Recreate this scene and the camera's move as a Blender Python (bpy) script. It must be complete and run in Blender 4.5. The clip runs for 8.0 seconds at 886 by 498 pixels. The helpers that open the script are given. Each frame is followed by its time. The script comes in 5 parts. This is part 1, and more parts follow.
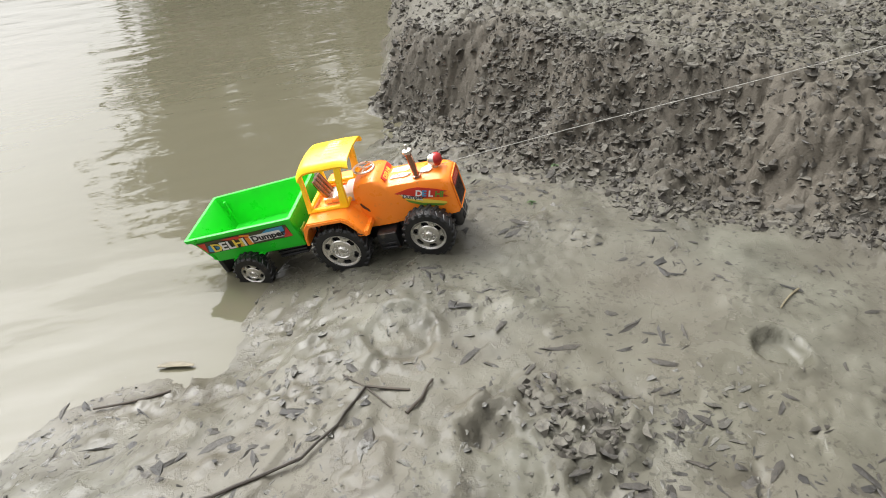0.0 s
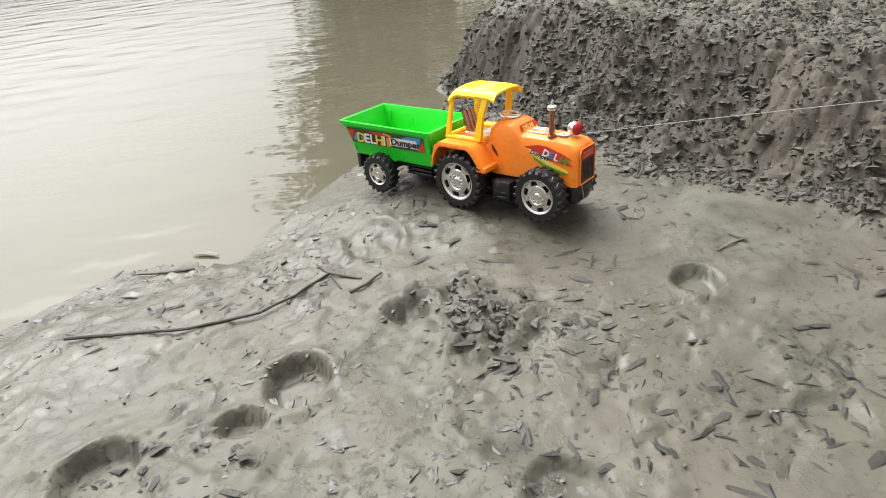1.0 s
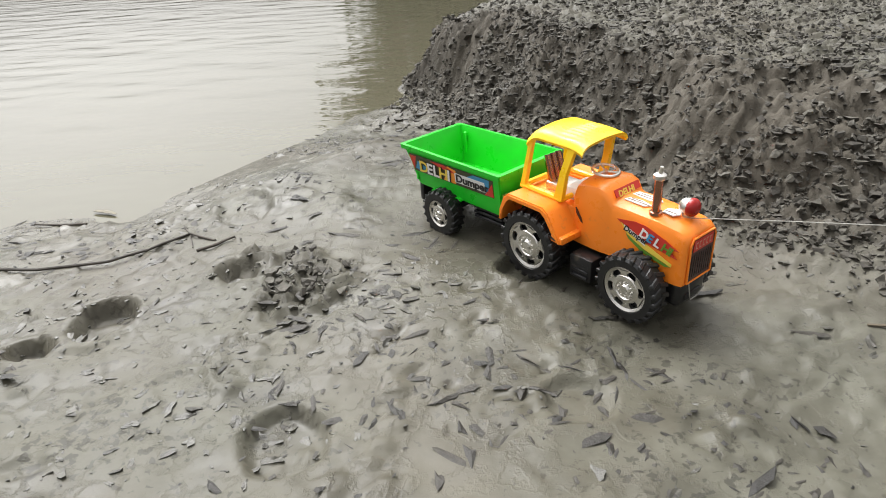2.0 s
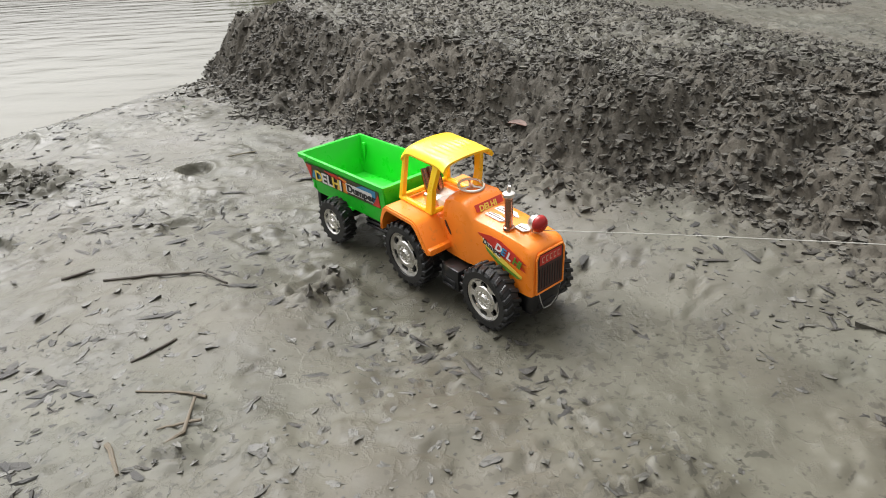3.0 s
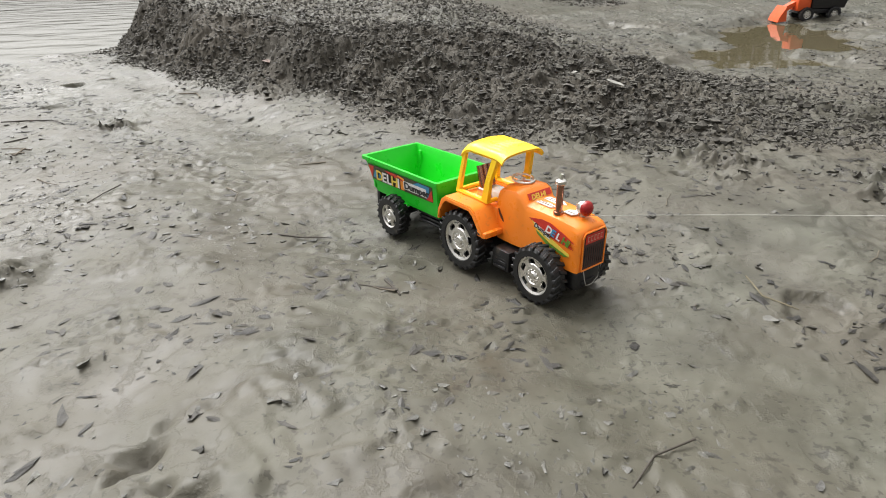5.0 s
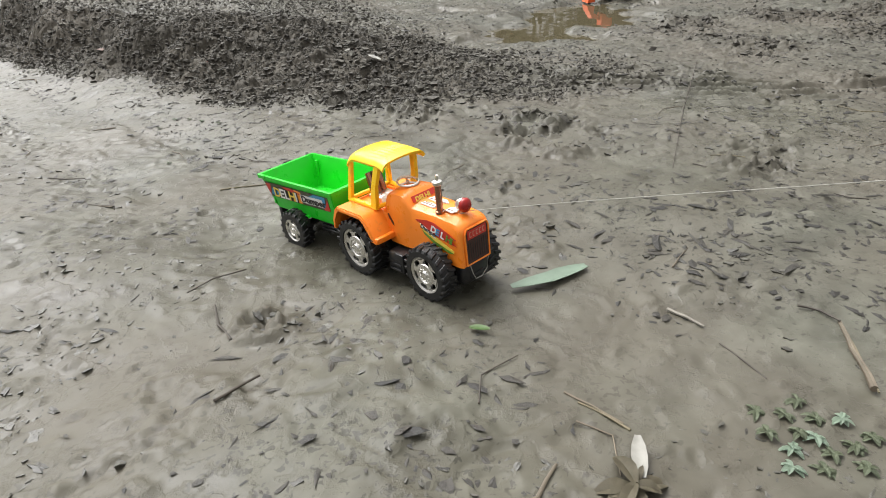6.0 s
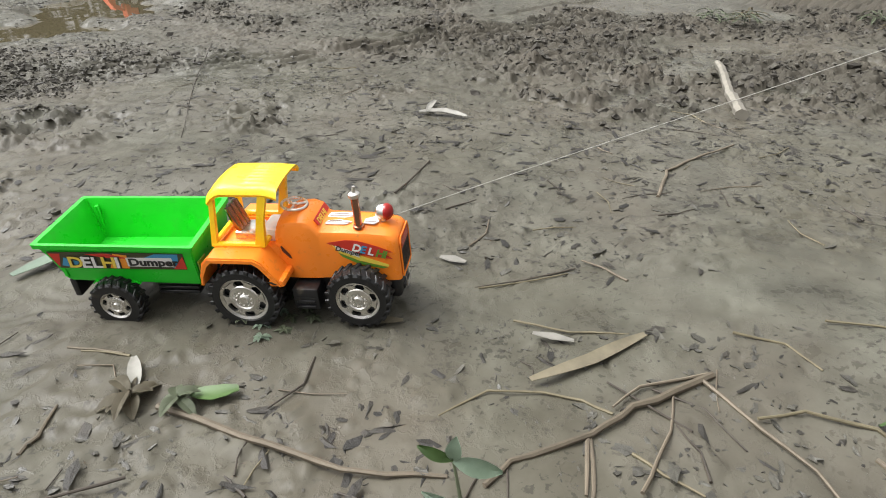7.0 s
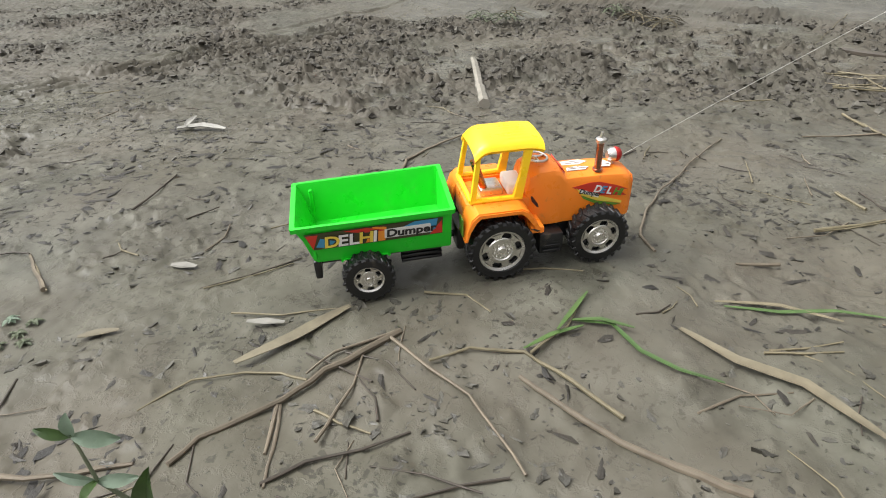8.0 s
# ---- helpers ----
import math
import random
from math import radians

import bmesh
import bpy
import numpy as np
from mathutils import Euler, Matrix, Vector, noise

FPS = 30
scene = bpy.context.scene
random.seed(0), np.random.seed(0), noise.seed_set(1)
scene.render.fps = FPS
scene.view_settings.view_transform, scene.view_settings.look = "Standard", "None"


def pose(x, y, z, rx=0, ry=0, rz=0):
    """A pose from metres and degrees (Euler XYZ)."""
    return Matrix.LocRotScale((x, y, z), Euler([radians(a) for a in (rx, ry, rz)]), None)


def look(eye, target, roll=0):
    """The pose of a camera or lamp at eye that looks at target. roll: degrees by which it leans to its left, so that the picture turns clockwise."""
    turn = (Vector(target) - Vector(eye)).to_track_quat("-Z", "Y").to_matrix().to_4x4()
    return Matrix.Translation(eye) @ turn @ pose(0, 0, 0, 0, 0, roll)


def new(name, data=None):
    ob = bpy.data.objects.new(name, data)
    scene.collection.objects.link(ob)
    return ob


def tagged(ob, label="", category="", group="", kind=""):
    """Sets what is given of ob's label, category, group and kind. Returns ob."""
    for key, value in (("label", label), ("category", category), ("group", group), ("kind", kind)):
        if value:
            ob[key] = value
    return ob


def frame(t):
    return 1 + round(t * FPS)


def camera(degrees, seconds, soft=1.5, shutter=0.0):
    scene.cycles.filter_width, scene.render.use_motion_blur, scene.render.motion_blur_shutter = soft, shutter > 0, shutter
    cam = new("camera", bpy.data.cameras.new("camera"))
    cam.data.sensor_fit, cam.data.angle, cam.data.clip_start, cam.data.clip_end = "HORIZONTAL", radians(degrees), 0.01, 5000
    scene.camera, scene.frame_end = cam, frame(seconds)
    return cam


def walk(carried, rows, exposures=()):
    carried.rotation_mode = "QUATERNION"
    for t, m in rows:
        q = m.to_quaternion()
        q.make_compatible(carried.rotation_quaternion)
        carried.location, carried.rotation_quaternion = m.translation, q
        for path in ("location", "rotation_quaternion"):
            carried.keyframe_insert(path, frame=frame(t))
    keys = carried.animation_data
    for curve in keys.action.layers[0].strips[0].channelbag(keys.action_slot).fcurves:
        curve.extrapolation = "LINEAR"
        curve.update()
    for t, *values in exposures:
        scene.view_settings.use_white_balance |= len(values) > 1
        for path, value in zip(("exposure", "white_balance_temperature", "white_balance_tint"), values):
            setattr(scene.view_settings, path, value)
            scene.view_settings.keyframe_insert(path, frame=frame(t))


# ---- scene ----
SECONDS = 8.0
cam = camera(69.0, SECONDS, soft=1.0)
PATH = [
    (0, (-0.341, 0.329, 0.501), (0.134, 1.933, -0.594), -5.5),
    (0.5, (-0.256, 0.209, 0.464), (0.021, 1.93, -0.515), -8.1),
    (1, (-0.166, 0.119, 0.432), (-0.104, 1.851, -0.567), -7.0),
    (1.2, (-0.127, 0.129, 0.407), (-0.115, 1.873, -0.572), -5.2),
    (2.3, (0.18, -0.025, 0.353), (0.082, 1.743, -0.576), -2.8),
    (2.5, (0.259, -0.12, 0.341), (0.138, 1.643, -0.595), -1.9),
    (3, (0.456, -0.36, 0.364), (0.62, 1.412, -0.55), -2.5),
    (3.5, (0.63, -0.682, 0.365), (0.762, 1.069, -0.593), -3.0),
    (4, (0.756, -0.912, 0.357), (0.903, 0.836, -0.603), -2.0),
    (4.2, (0.787, -0.987, 0.357), (0.986, 0.751, -0.612), -1.0),
    (5.3, (1.107, -1.371, 0.407), (1.266, 0.417, -0.475), -2.0),
    (5.5, (1.199, -1.466, 0.417), (1.34, 0.32, -0.473), -2.2),
    (6, (1.361, -1.669, 0.417), (1.687, 0.069, -0.517), -2.4),
    (6.3, (1.44, -1.759, 0.416), (2.01, -0.12, -0.578), -2.9),
    (6.5, (1.462, -1.802, 0.403), (2.223, -0.247, -0.598), -1.8),
    (7, (1.436, -1.868, 0.416), (2.71, -0.68, -0.567), -0.4),
    (7.5, (1.363, -1.938, 0.428), (2.845, -1.008, -0.541), -1.2),
    (8, (1.487, -2.048, 0.416), (3.021, -1.197, -0.543), -1.5),
]
walk(cam, [(t, look(eye, target, roll)) for t, eye, target, roll in PATH], exposures=[(0.0, 1.12), (1.2, 1.05), (2.5, 0.80), (5.5, 0.76), (6.5, 0.78), (8.0, 0.76)])

# ---- sky and sun: a bright overcast afternoon ----
SUN_UP, SUN_TURN = radians(57), radians(-32)
world = bpy.data.worlds.new("overcast_sky")
scene.world = world
world.use_nodes = True
wn = world.node_tree.nodes
wl = world.node_tree.links
sky = wn.new("ShaderNodeTexSky")
sky.sky_type = "NISHITA"
sky.sun_disc = False
sky.sun_elevation, sky.sun_rotation = SUN_UP, SUN_TURN
sky.air_density, sky.dust_density, sky.ozone_density = 1.0, 10.0, 0.5
haze = wn.new("ShaderNodeHueSaturation")
haze.inputs["Saturation"].default_value = 0.03
wl.new(sky.outputs[0], haze.inputs["Color"])
wl.new(haze.outputs[0], wn["Background"].inputs["Color"])
wn["Background"].inputs["Strength"].default_value = 0.165

sun = new("sun", bpy.data.lights.new("sun", "SUN"))
sun.data.energy, sun.data.angle, sun.data.color = 0.35, radians(60), (1.0, 0.99, 0.96)
sun_way = Vector((math.sin(SUN_TURN) * math.cos(SUN_UP), math.cos(SUN_TURN) * math.cos(SUN_UP), math.sin(SUN_UP)))
sun.matrix_world = look(sun_way * 30, (0, 0, 0))


# ---- helpers of this scene ----
def part(name, bm, material, parent=None, label="", smooth=True):
    """Link a bmesh as one mesh object under a thing or a part."""
    me = bpy.data.meshes.new(name)
    bmesh.ops.recalc_face_normals(bm, faces=bm.faces)
    bm.to_mesh(me)
    bm.free()
    if smooth:
        me.shade_smooth()
        me.set_sharp_from_angle(angle=radians(38))
    me.materials.append(material)
    ob = new(name, me)
    ob.parent = parent
    if label:
        tagged(ob, label)
    return ob


def box(bm, x0, x1, y0, y1, z0, z1, bevel=0.0, segments=2):
    r = bmesh.ops.create_cube(bm, size=1.0)
    m = Matrix.LocRotScale(((x0 + x1) / 2, (y0 + y1) / 2, (z0 + z1) / 2), None, (x1 - x0, y1 - y0, z1 - z0))
    bmesh.ops.transform(bm, matrix=m, verts=r["verts"])
    if bevel:
        edges = list({e for v in r["verts"] for e in v.link_edges})
        bmesh.ops.bevel(bm, geom=edges, offset=bevel, segments=segments, affect="EDGES", profile=0.5)


def tube(bm, points, radii, sides=8, cap=True):
    """A round bar through points with a radius at each."""
    rings = []
    pts = [Vector(p) for p in points]
    for i, p in enumerate(pts):
        d = (pts[min(i + 1, len(pts) - 1)] - pts[max(i - 1, 0)]).normalized()
        a = d.orthogonal().normalized() if abs(d.z) > 0.9 else Vector((0, 0, 1)).cross(d).normalized()
        b = d.cross(a)
        rings.append([bm.verts.new(p + radii[i] * (math.cos(k * math.tau / sides) * a + math.sin(k * math.tau / sides) * b)) for k in range(sides)])
    for r0, r1 in zip(rings, rings[1:]):
        for k in range(sides):
            bm.faces.new((r0[k], r0[(k + 1) % sides], r1[(k + 1) % sides], r1[k]))
    if cap:
        bm.faces.new(rings[0][::-1])
        bm.faces.new(rings[-1])


def lathe(bm, profile, sides=32, axis="y"):
    """Turn a closed profile of (along, radius) round an axis through the origin."""
    rings = []
    for k in range(sides):
        c, s = math.cos(k * math.tau / sides), math.sin(k * math.tau / sides)
        ring = []
        for u, r in profile:
            ring.append(bm.verts.new((r * c, u, r * s) if axis == "y" else (r * c, r * s, u)))
        rings.append(ring)
    n = len(profile)
    for k in range(sides):
        a, b = rings[k], rings[(k + 1) % sides]
        for i in range(n - 1):
            bm.faces.new((a[i], a[i + 1], b[i + 1], b[i]))


def loft(bm, rings, cap=True, loop=True):
    """Skin rings of points that have the same count."""
    vs = [[bm.verts.new(p) for p in ring] for ring in rings]
    n = len(vs[0])
    for a, b in zip(vs, vs[1:]):
        for i in range(n if loop else n - 1):
            bm.faces.new((a[i], a[(i + 1) % n], b[(i + 1) % n], b[i]))
    if cap:
        bm.faces.new(vs[0][::-1])
        bm.faces.new(vs[-1])


def plate(bm, outline, y0, y1):
    """Extrude an (x, z) outline from y0 to y1."""
    a = [bm.verts.new((x, y0, z)) for x, z in outline]
    b = [bm.verts.new((x, y1, z)) for x, z in outline]
    n = len(a)
    bm.faces.new(a)
    bm.faces.new(b[::-1])
    for i in range(n):
        bm.faces.new((a[i], b[i], b[(i + 1) % n], a[(i + 1) % n]))


def lettering(name, words, size, m, material, parent, shear=0.0, bold=0.0):
    """Raised printed words as one mesh, laid flat by the pose m."""
    cu = bpy.data.curves.new(name, "FONT")
    cu.body, cu.size, cu.extrude, cu.shear, cu.offset = words, size, 0.00015, shear, bold
    cu.resolution_u = 3
    tmp = bpy.data.objects.new(name, cu)
    scene.collection.objects.link(tmp)
    bpy.context.view_layer.update()
    me = bpy.data.meshes.new_from_object(tmp.evaluated_get(bpy.context.evaluated_depsgraph_get()))
    bpy.data.objects.remove(tmp)
    me.materials.clear()
    me.materials.append(material)
    ob = new(name, me)
    ob.parent = parent
    ob.matrix_basis = m
    return ob


# ---- noise on arrays ----
def hashed(ix, iy, seed):
    h = (ix.astype(np.int64) * 374761393 + iy.astype(np.int64) * 668265263 + seed * 1442695041) & 0xFFFFFFFF
    h = ((h ^ (h >> 13)) * 1274126177) & 0xFFFFFFFF
    h = h ^ (h >> 16)
    return (h & 0xFFFFFF) / float(0xFFFFFF)


def value_noise(x, y, seed):
    ix, iy = np.floor(x), np.floor(y)
    u, v = x - ix, y - iy
    u, v = u * u * u * (u * (u * 6 - 15) + 10), v * v * v * (v * (v * 6 - 15) + 10)
    a, b = hashed(ix, iy, seed), hashed(ix + 1, iy, seed)
    c, d = hashed(ix, iy + 1, seed), hashed(ix + 1, iy + 1, seed)
    return ((a * (1 - u) + b * u) * (1 - v) + (c * (1 - u) + d * u) * v) * 2 - 1


def fbm(x, y, scale, octaves, seed, gain=0.5):
    total, amp = np.zeros_like(x), 1.0
    for o in range(octaves):
        f = 2.03**o / scale
        total += amp * value_noise(x * f * 0.8 + y * f * 0.6 + 17.3 * o, y * f * 0.8 - x * f * 0.6 - 9.1 * o, seed + o)
        amp *= gain
    return total


def plates(x, y, scale, seed):
    """Cracked crumbs: flat-topped cells of uneven height with narrow gaps between them."""
    x, y = x / scale, y / scale
    ix, iy = np.floor(x), np.floor(y)
    first, second, tall = np.full_like(x, 9.0), np.full_like(x, 9.0), np.zeros_like(x)
    for dx in (-1, 0, 1):
        for dy in (-1, 0, 1):
            cx, cy = ix + dx, iy + dy
            d = np.hypot(x - cx - hashed(cx, cy, seed), y - cy - hashed(cx, cy, seed + 7))
            nearer = d < first
            second = np.where(nearer, first, np.minimum(second, d))
            tall = np.where(nearer, hashed(cx, cy, seed + 13), tall)
            first = np.where(nearer, d, first)
    return np.clip((second - first) / 0.24, 0, 1) ** 0.7 * (0.25 + 0.75 * tall)


def ramp(v, lo, hi):
    u = np.clip((v - lo) / (hi - lo), 0, 1)
    return u * u * (3 - 2 * u)


def beside(x, y, line):
    """Signed distance to a line of points: positive on its right-hand side."""
    best, side = np.full(x.shape, 1e9), np.ones(x.shape)
    for (ax, ay), (bx, by) in zip(line, line[1:]):
        ex, ey = bx - ax, by - ay
        u = np.clip(((x - ax) * ex + (y - ay) * ey) / (ex * ex + ey * ey), 0, 1)
        d = np.hypot(x - ax - u * ex, y - ay - u * ey)
        s = (x - ax) * ey - (y - ay) * ex
        near = d < best
        best, side = np.where(near, d, best), np.where(near, np.sign(s), side)
    return best * side


# ---- the path of the toys ----
TRACTOR = [
    (0, -0.2248, 1.1289, -0.0026, 7.3, 12.4, -30.4),
    (0.5, -0.1440, 1.0455, 0.0238, -1.0, 6.8, -44.8),
    (1, -0.0670, 0.9859, 0.0159, -4.4, 1.0, -43.6),
    (2.3, 0.3000, 0.6190, -0.0060, 3.2, -2.3, -53.8),
    (2.5, 0.3774, 0.5317, -0.0085, 4.0, -2.7, -55.2),
    (3, 0.5226, 0.3377, -0.0174, 3.3, -2.6, -57.0),
    (3.5, 0.6576, 0.1411, -0.0206, -0.8, -1.4, -59.0),
    (4, 0.8134, -0.0739, -0.0228, 0.3, -1.3, -59.7),
    (5.5, 1.2883, -0.6636, -0.0214, -1.6, 0.4, -57.2),
    (6, 1.4404, -0.8674, -0.0161, 2.5, 2.7, -57.8),
    (6.5, 1.5929, -1.0755, -0.0149, 2.3, 1.5, -54.5),
    (7, 1.7652, -1.2816, -0.0089, 3.8, 3.0, -55.6),
    (7.5, 1.9499, -1.5002, -0.0008, -0.5, -2.7, -49.1),
    (8, 2.1362, -1.7534, 0.0210, 5.1, 0.9, -50.4),
]
TRAILER = [
    (0, -0.3492, 1.2049, -0.0392, 8.2, 15.0, -30.6),
    (0.5, -0.2513, 1.1495, 0.0003, -0.5, 8.7, -44.1),
    (1, -0.1796, 1.0884, 0.0126, -3.4, 0.4, -41.9),
    (2.3, 0.2065, 0.7380, -0.0045, 3.0, 0.0, -51.6),
    (2.5, 0.2859, 0.6524, -0.0068, 3.8, -0.0, -53.1),
    (3, 0.4317, 0.4564, -0.0129, 0.5, -1.6, -51.8),
    (3.5, 0.5762, 0.2683, -0.0192, -1.5, 0.3, -57.4),
    (4, 0.7299, 0.0523, -0.0218, -2.1, 0.2, -57.0),
    (5.5, 1.2031, -0.5387, -0.0268, -0.9, 2.8, -55.7),
    (6, 1.3537, -0.7443, -0.0253, 2.2, 4.5, -53.9),
    (6.5, 1.5030, -0.9541, -0.0180, 3.8, 1.5, -51.7),
    (7, 1.6719, -1.1591, -0.0134, 4.6, 1.4, -51.8),
    (7.5, 1.8550, -1.3869, 0.0007, 1.5, -0.2, -49.7),
    (8, 2.0438, -1.6335, 0.0132, 6.0, 2.9, -52.6),
]

# ---- materials ----
def material(name, base, roughness=0.5, metallic=0.0):
    m = bpy.data.materials.new(name)
    m.use_nodes = True
    b = m.node_tree.nodes["Principled BSDF"]
    b.inputs["Base Color"].default_value = (*base, 1)
    b.inputs["Roughness"].default_value = roughness
    b.inputs["Metallic"].default_value = metallic
    return m, m.node_tree.nodes, m.node_tree.links, b


def noise_node(n, l, scale, detail=4.0, rough=0.55, coords=None):
    t = n.new("ShaderNodeTexNoise")
    t.inputs["Scale"].default_value, t.inputs["Detail"].default_value, t.inputs["Roughness"].default_value = scale, detail, rough
    if coords is None:
        coords = n.new("ShaderNodeTexCoord").outputs["Object"]
    l.new(coords, t.inputs["Vector"])
    return t


def ramp_node(n, l, source, stops):
    r = n.new("ShaderNodeValToRGB")
    while len(r.color_ramp.elements) < len(stops):
        r.color_ramp.elements.new(0.5)
    for e, (p, c) in zip(r.color_ramp.elements, stops):
        e.position, e.color = p, (*c, 1) if isinstance(c, tuple) else (c, c, c, 1)
    l.new(source, r.inputs["Fac"])
    return r


def mix_node(n, l, fac, a, b, kind="MIX"):
    m = n.new("ShaderNodeMix")
    m.data_type, m.blend_type = "RGBA", kind
    for value, i in ((fac, 0), (a, 6), (b, 7)):
        if isinstance(value, (int, float)):
            m.inputs[i].default_value = value
        elif isinstance(value, tuple):
            m.inputs[i].default_value = (*value, 1)
        else:
            l.new(value, m.inputs[i])
    return m.outputs[2]


def bump_node(n, l, b, sources, distance=0.004):
    last = None
    for source, strength in sources:
        k = n.new("ShaderNodeBump")
        k.inputs["Strength"].default_value, k.inputs["Distance"].default_value = strength, distance
        l.new(source, k.inputs["Height"])
        if last is not None:
            l.new(last, k.inputs["Normal"])
        last = k.outputs["Normal"]
    l.new(last, b.inputs["Normal"])


def plastic(name, base, roughness=0.32, grime=0.25, sss=0.0):
    """Moulded plastic with fine scuffs and a little dried mud on it."""
    m, n, l, b = material(name, base, roughness)
    co = n.new("ShaderNodeTexCoord").outputs["Object"]
    spots = noise_node(n, l, 60, 5, 0.65, co)
    broad = noise_node(n, l, 14, 3, 0.5, co)
    r = ramp_node(n, l, spots.outputs["Fac"], [(0.60, 0.0), (0.74, grime)])
    tone = mix_node(n, l, broad.outputs["Fac"], tuple(v * 0.92 for v in base), tuple(min(1, v * 1.06) for v in base))
    l.new(mix_node(n, l, r.outputs["Color"], tone, (0.16, 0.13, 0.09)), b.inputs["Base Color"])
    rr = ramp_node(n, l, spots.outputs["Fac"], [(0.35, roughness * 0.8), (0.7, min(1, roughness * 1.6))])
    l.new(rr.outputs["Color"], b.inputs["Roughness"])
    bump_node(n, l, b, [(noise_node(n, l, 400, 3, 0.6, co).outputs["Fac"], 0.08)], 0.001)
    return m


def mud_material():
    """Wet river mud; the sheet's 'clod' attribute marks the crumbly, drier soil, eased to paint the bank's top sky-lit,
    'wet' the soaked flats.
    """
    m, n, l, b = material("river_mud", (0.2, 0.18, 0.15))
    co = n.new("ShaderNodeTexCoord").outputs["Object"]
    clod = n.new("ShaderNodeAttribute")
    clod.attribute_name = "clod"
    wet = n.new("ShaderNodeAttribute")
    wet.attribute_name = "wet"
    broad = noise_node(n, l, 2.2, 4, 0.6, co)
    mid = noise_node(n, l, 14, 5, 0.62, co)
    fine = noise_node(n, l, 120, 6, 0.7, co)
    flat = ramp_node(n, l, mid.outputs["Fac"], [(0.3, MUD_DARK), (0.5, MUD_MID), (0.72, MUD_PALE)])
    flat2 = mix_node(n, l, ramp_node(n, l, broad.outputs["Fac"], [(0.35, 0.0), (0.65, 0.55)]).outputs["Color"], flat.outputs["Color"], MUD_BROWN)
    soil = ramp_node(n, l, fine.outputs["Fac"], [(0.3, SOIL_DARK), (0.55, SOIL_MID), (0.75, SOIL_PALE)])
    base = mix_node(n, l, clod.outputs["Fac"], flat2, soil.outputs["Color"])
    specks = noise_node(n, l, 75, 2, 0.4, co)
    sp = ramp_node(n, l, specks.outputs["Fac"], [(0.70, 0.0), (0.76, 0.55)])
    base = mix_node(n, l, sp.outputs["Color"], base, (0.025, 0.021, 0.017))
    # dark flecks in the colour: painted shadows of small pits and torn edges
    patches = noise_node(n, l, 5.5, 4, 0.6, co)
    bits = noise_node(n, l, 120, 3, 0.55, co)
    bits.inputs["Distortion"].default_value = 0.4
    mask = ramp_node(n, l, patches.outputs["Fac"], [(0.38, 0.0), (0.60, 0.12)])
    sum_ = n.new("ShaderNodeMath")
    sum_.operation = "ADD"
    l.new(bits.outputs["Fac"], sum_.inputs[0])
    l.new(mask.outputs["Color"], sum_.inputs[1])
    shade_fleck = ramp_node(n, l, sum_.outputs["Value"], [(0.67, 0.0), (0.72, 0.6)])
    base = mix_node(n, l, shade_fleck.outputs["Color"], base, (0.022, 0.02, 0.016))
    tint = noise_node(n, l, 3.3, 3, 0.5, co)
    base = mix_node(n, l, ramp_node(n, l, tint.outputs["Fac"], [(0.42, 0.0), (0.64, 0.5)]).outputs["Color"], base, (0.100, 0.087, 0.068))
    l.new(base, b.inputs["Base Color"])
    sheen = ramp_node(n, l, mid.outputs["Fac"], [(0.36, 0.3), (0.6, 0.54)])
    rough = mix_node(n, l, wet.outputs["Fac"], sheen.outputs["Color"], (0.2, 0.2, 0.2))
    l.new(mix_node(n, l, clod.outputs["Fac"], rough, (0.75, 0.75, 0.75)), b.inputs["Roughness"])
    b.inputs["IOR"].default_value = 1.36
    b.inputs["Specular IOR Level"].default_value = 0.36
    grit = n.new("ShaderNodeMix")
    grit.data_type, grit.blend_type = "RGBA", "MIX"
    l.new(clod.outputs["Fac"], grit.inputs[0])
    l.new(mix_node(n, l, 0.07, (0.0, 0.0, 0.0), fine.outputs["Color"]), grit.inputs[6])
    l.new(mix_node(n, l, 0.6, (0.0, 0.0, 0.0), fine.outputs["Color"]), grit.inputs[7])
    torn = noise_node(n, l, 26, 6, 0.6, co)
    edge = ramp_node(n, l, torn.outputs["Fac"], [(0.455, 0.0), (0.5, 1.0), (0.515, 0.35), (0.56, 0.3)])
    bump_node(n, l, b, [(edge.outputs["Color"], 0.22), (mid.outputs["Fac"], 0.13), (grit.outputs[2], 1.0)], 0.004)
    return m


MUD_DARK, MUD_MID, MUD_PALE, MUD_BROWN = (0.044, 0.0425, 0.032), (0.090, 0.088, 0.069), (0.142, 0.139, 0.112), (0.084, 0.075, 0.053)
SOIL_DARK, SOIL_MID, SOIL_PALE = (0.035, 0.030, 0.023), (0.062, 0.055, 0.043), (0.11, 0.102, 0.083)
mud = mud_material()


def water_material(name, base, ripple, distance):
    m, n, l, b = material(name, base, 0.03)
    b.inputs["IOR"].default_value = 1.35
    co = n.new("ShaderNodeTexCoord").outputs["Object"]
    tone = noise_node(n, l, 1.4, 4, 0.6, co)
    l.new(mix_node(n, l, tone.outputs["Fac"], tuple(v * 0.85 for v in base), tuple(v * 1.15 for v in base)), b.inputs["Base Color"])
    stretch = n.new("ShaderNodeMapping")
    stretch.inputs["Scale"].default_value = (0.8, 1.7, 1.0)
    stretch.inputs["Rotation"].default_value = (0, 0, radians(20))
    l.new(co, stretch.inputs["Vector"])
    a = noise_node(n, l, 5.5, 2, 0.35, stretch.outputs["Vector"])
    c = noise_node(n, l, 24, 2, 0.4, stretch.outputs["Vector"])
    bump_node(n, l, b, [(a.outputs["Fac"], ripple), (c.outputs["Fac"], ripple * 0.12)], distance)
    return m


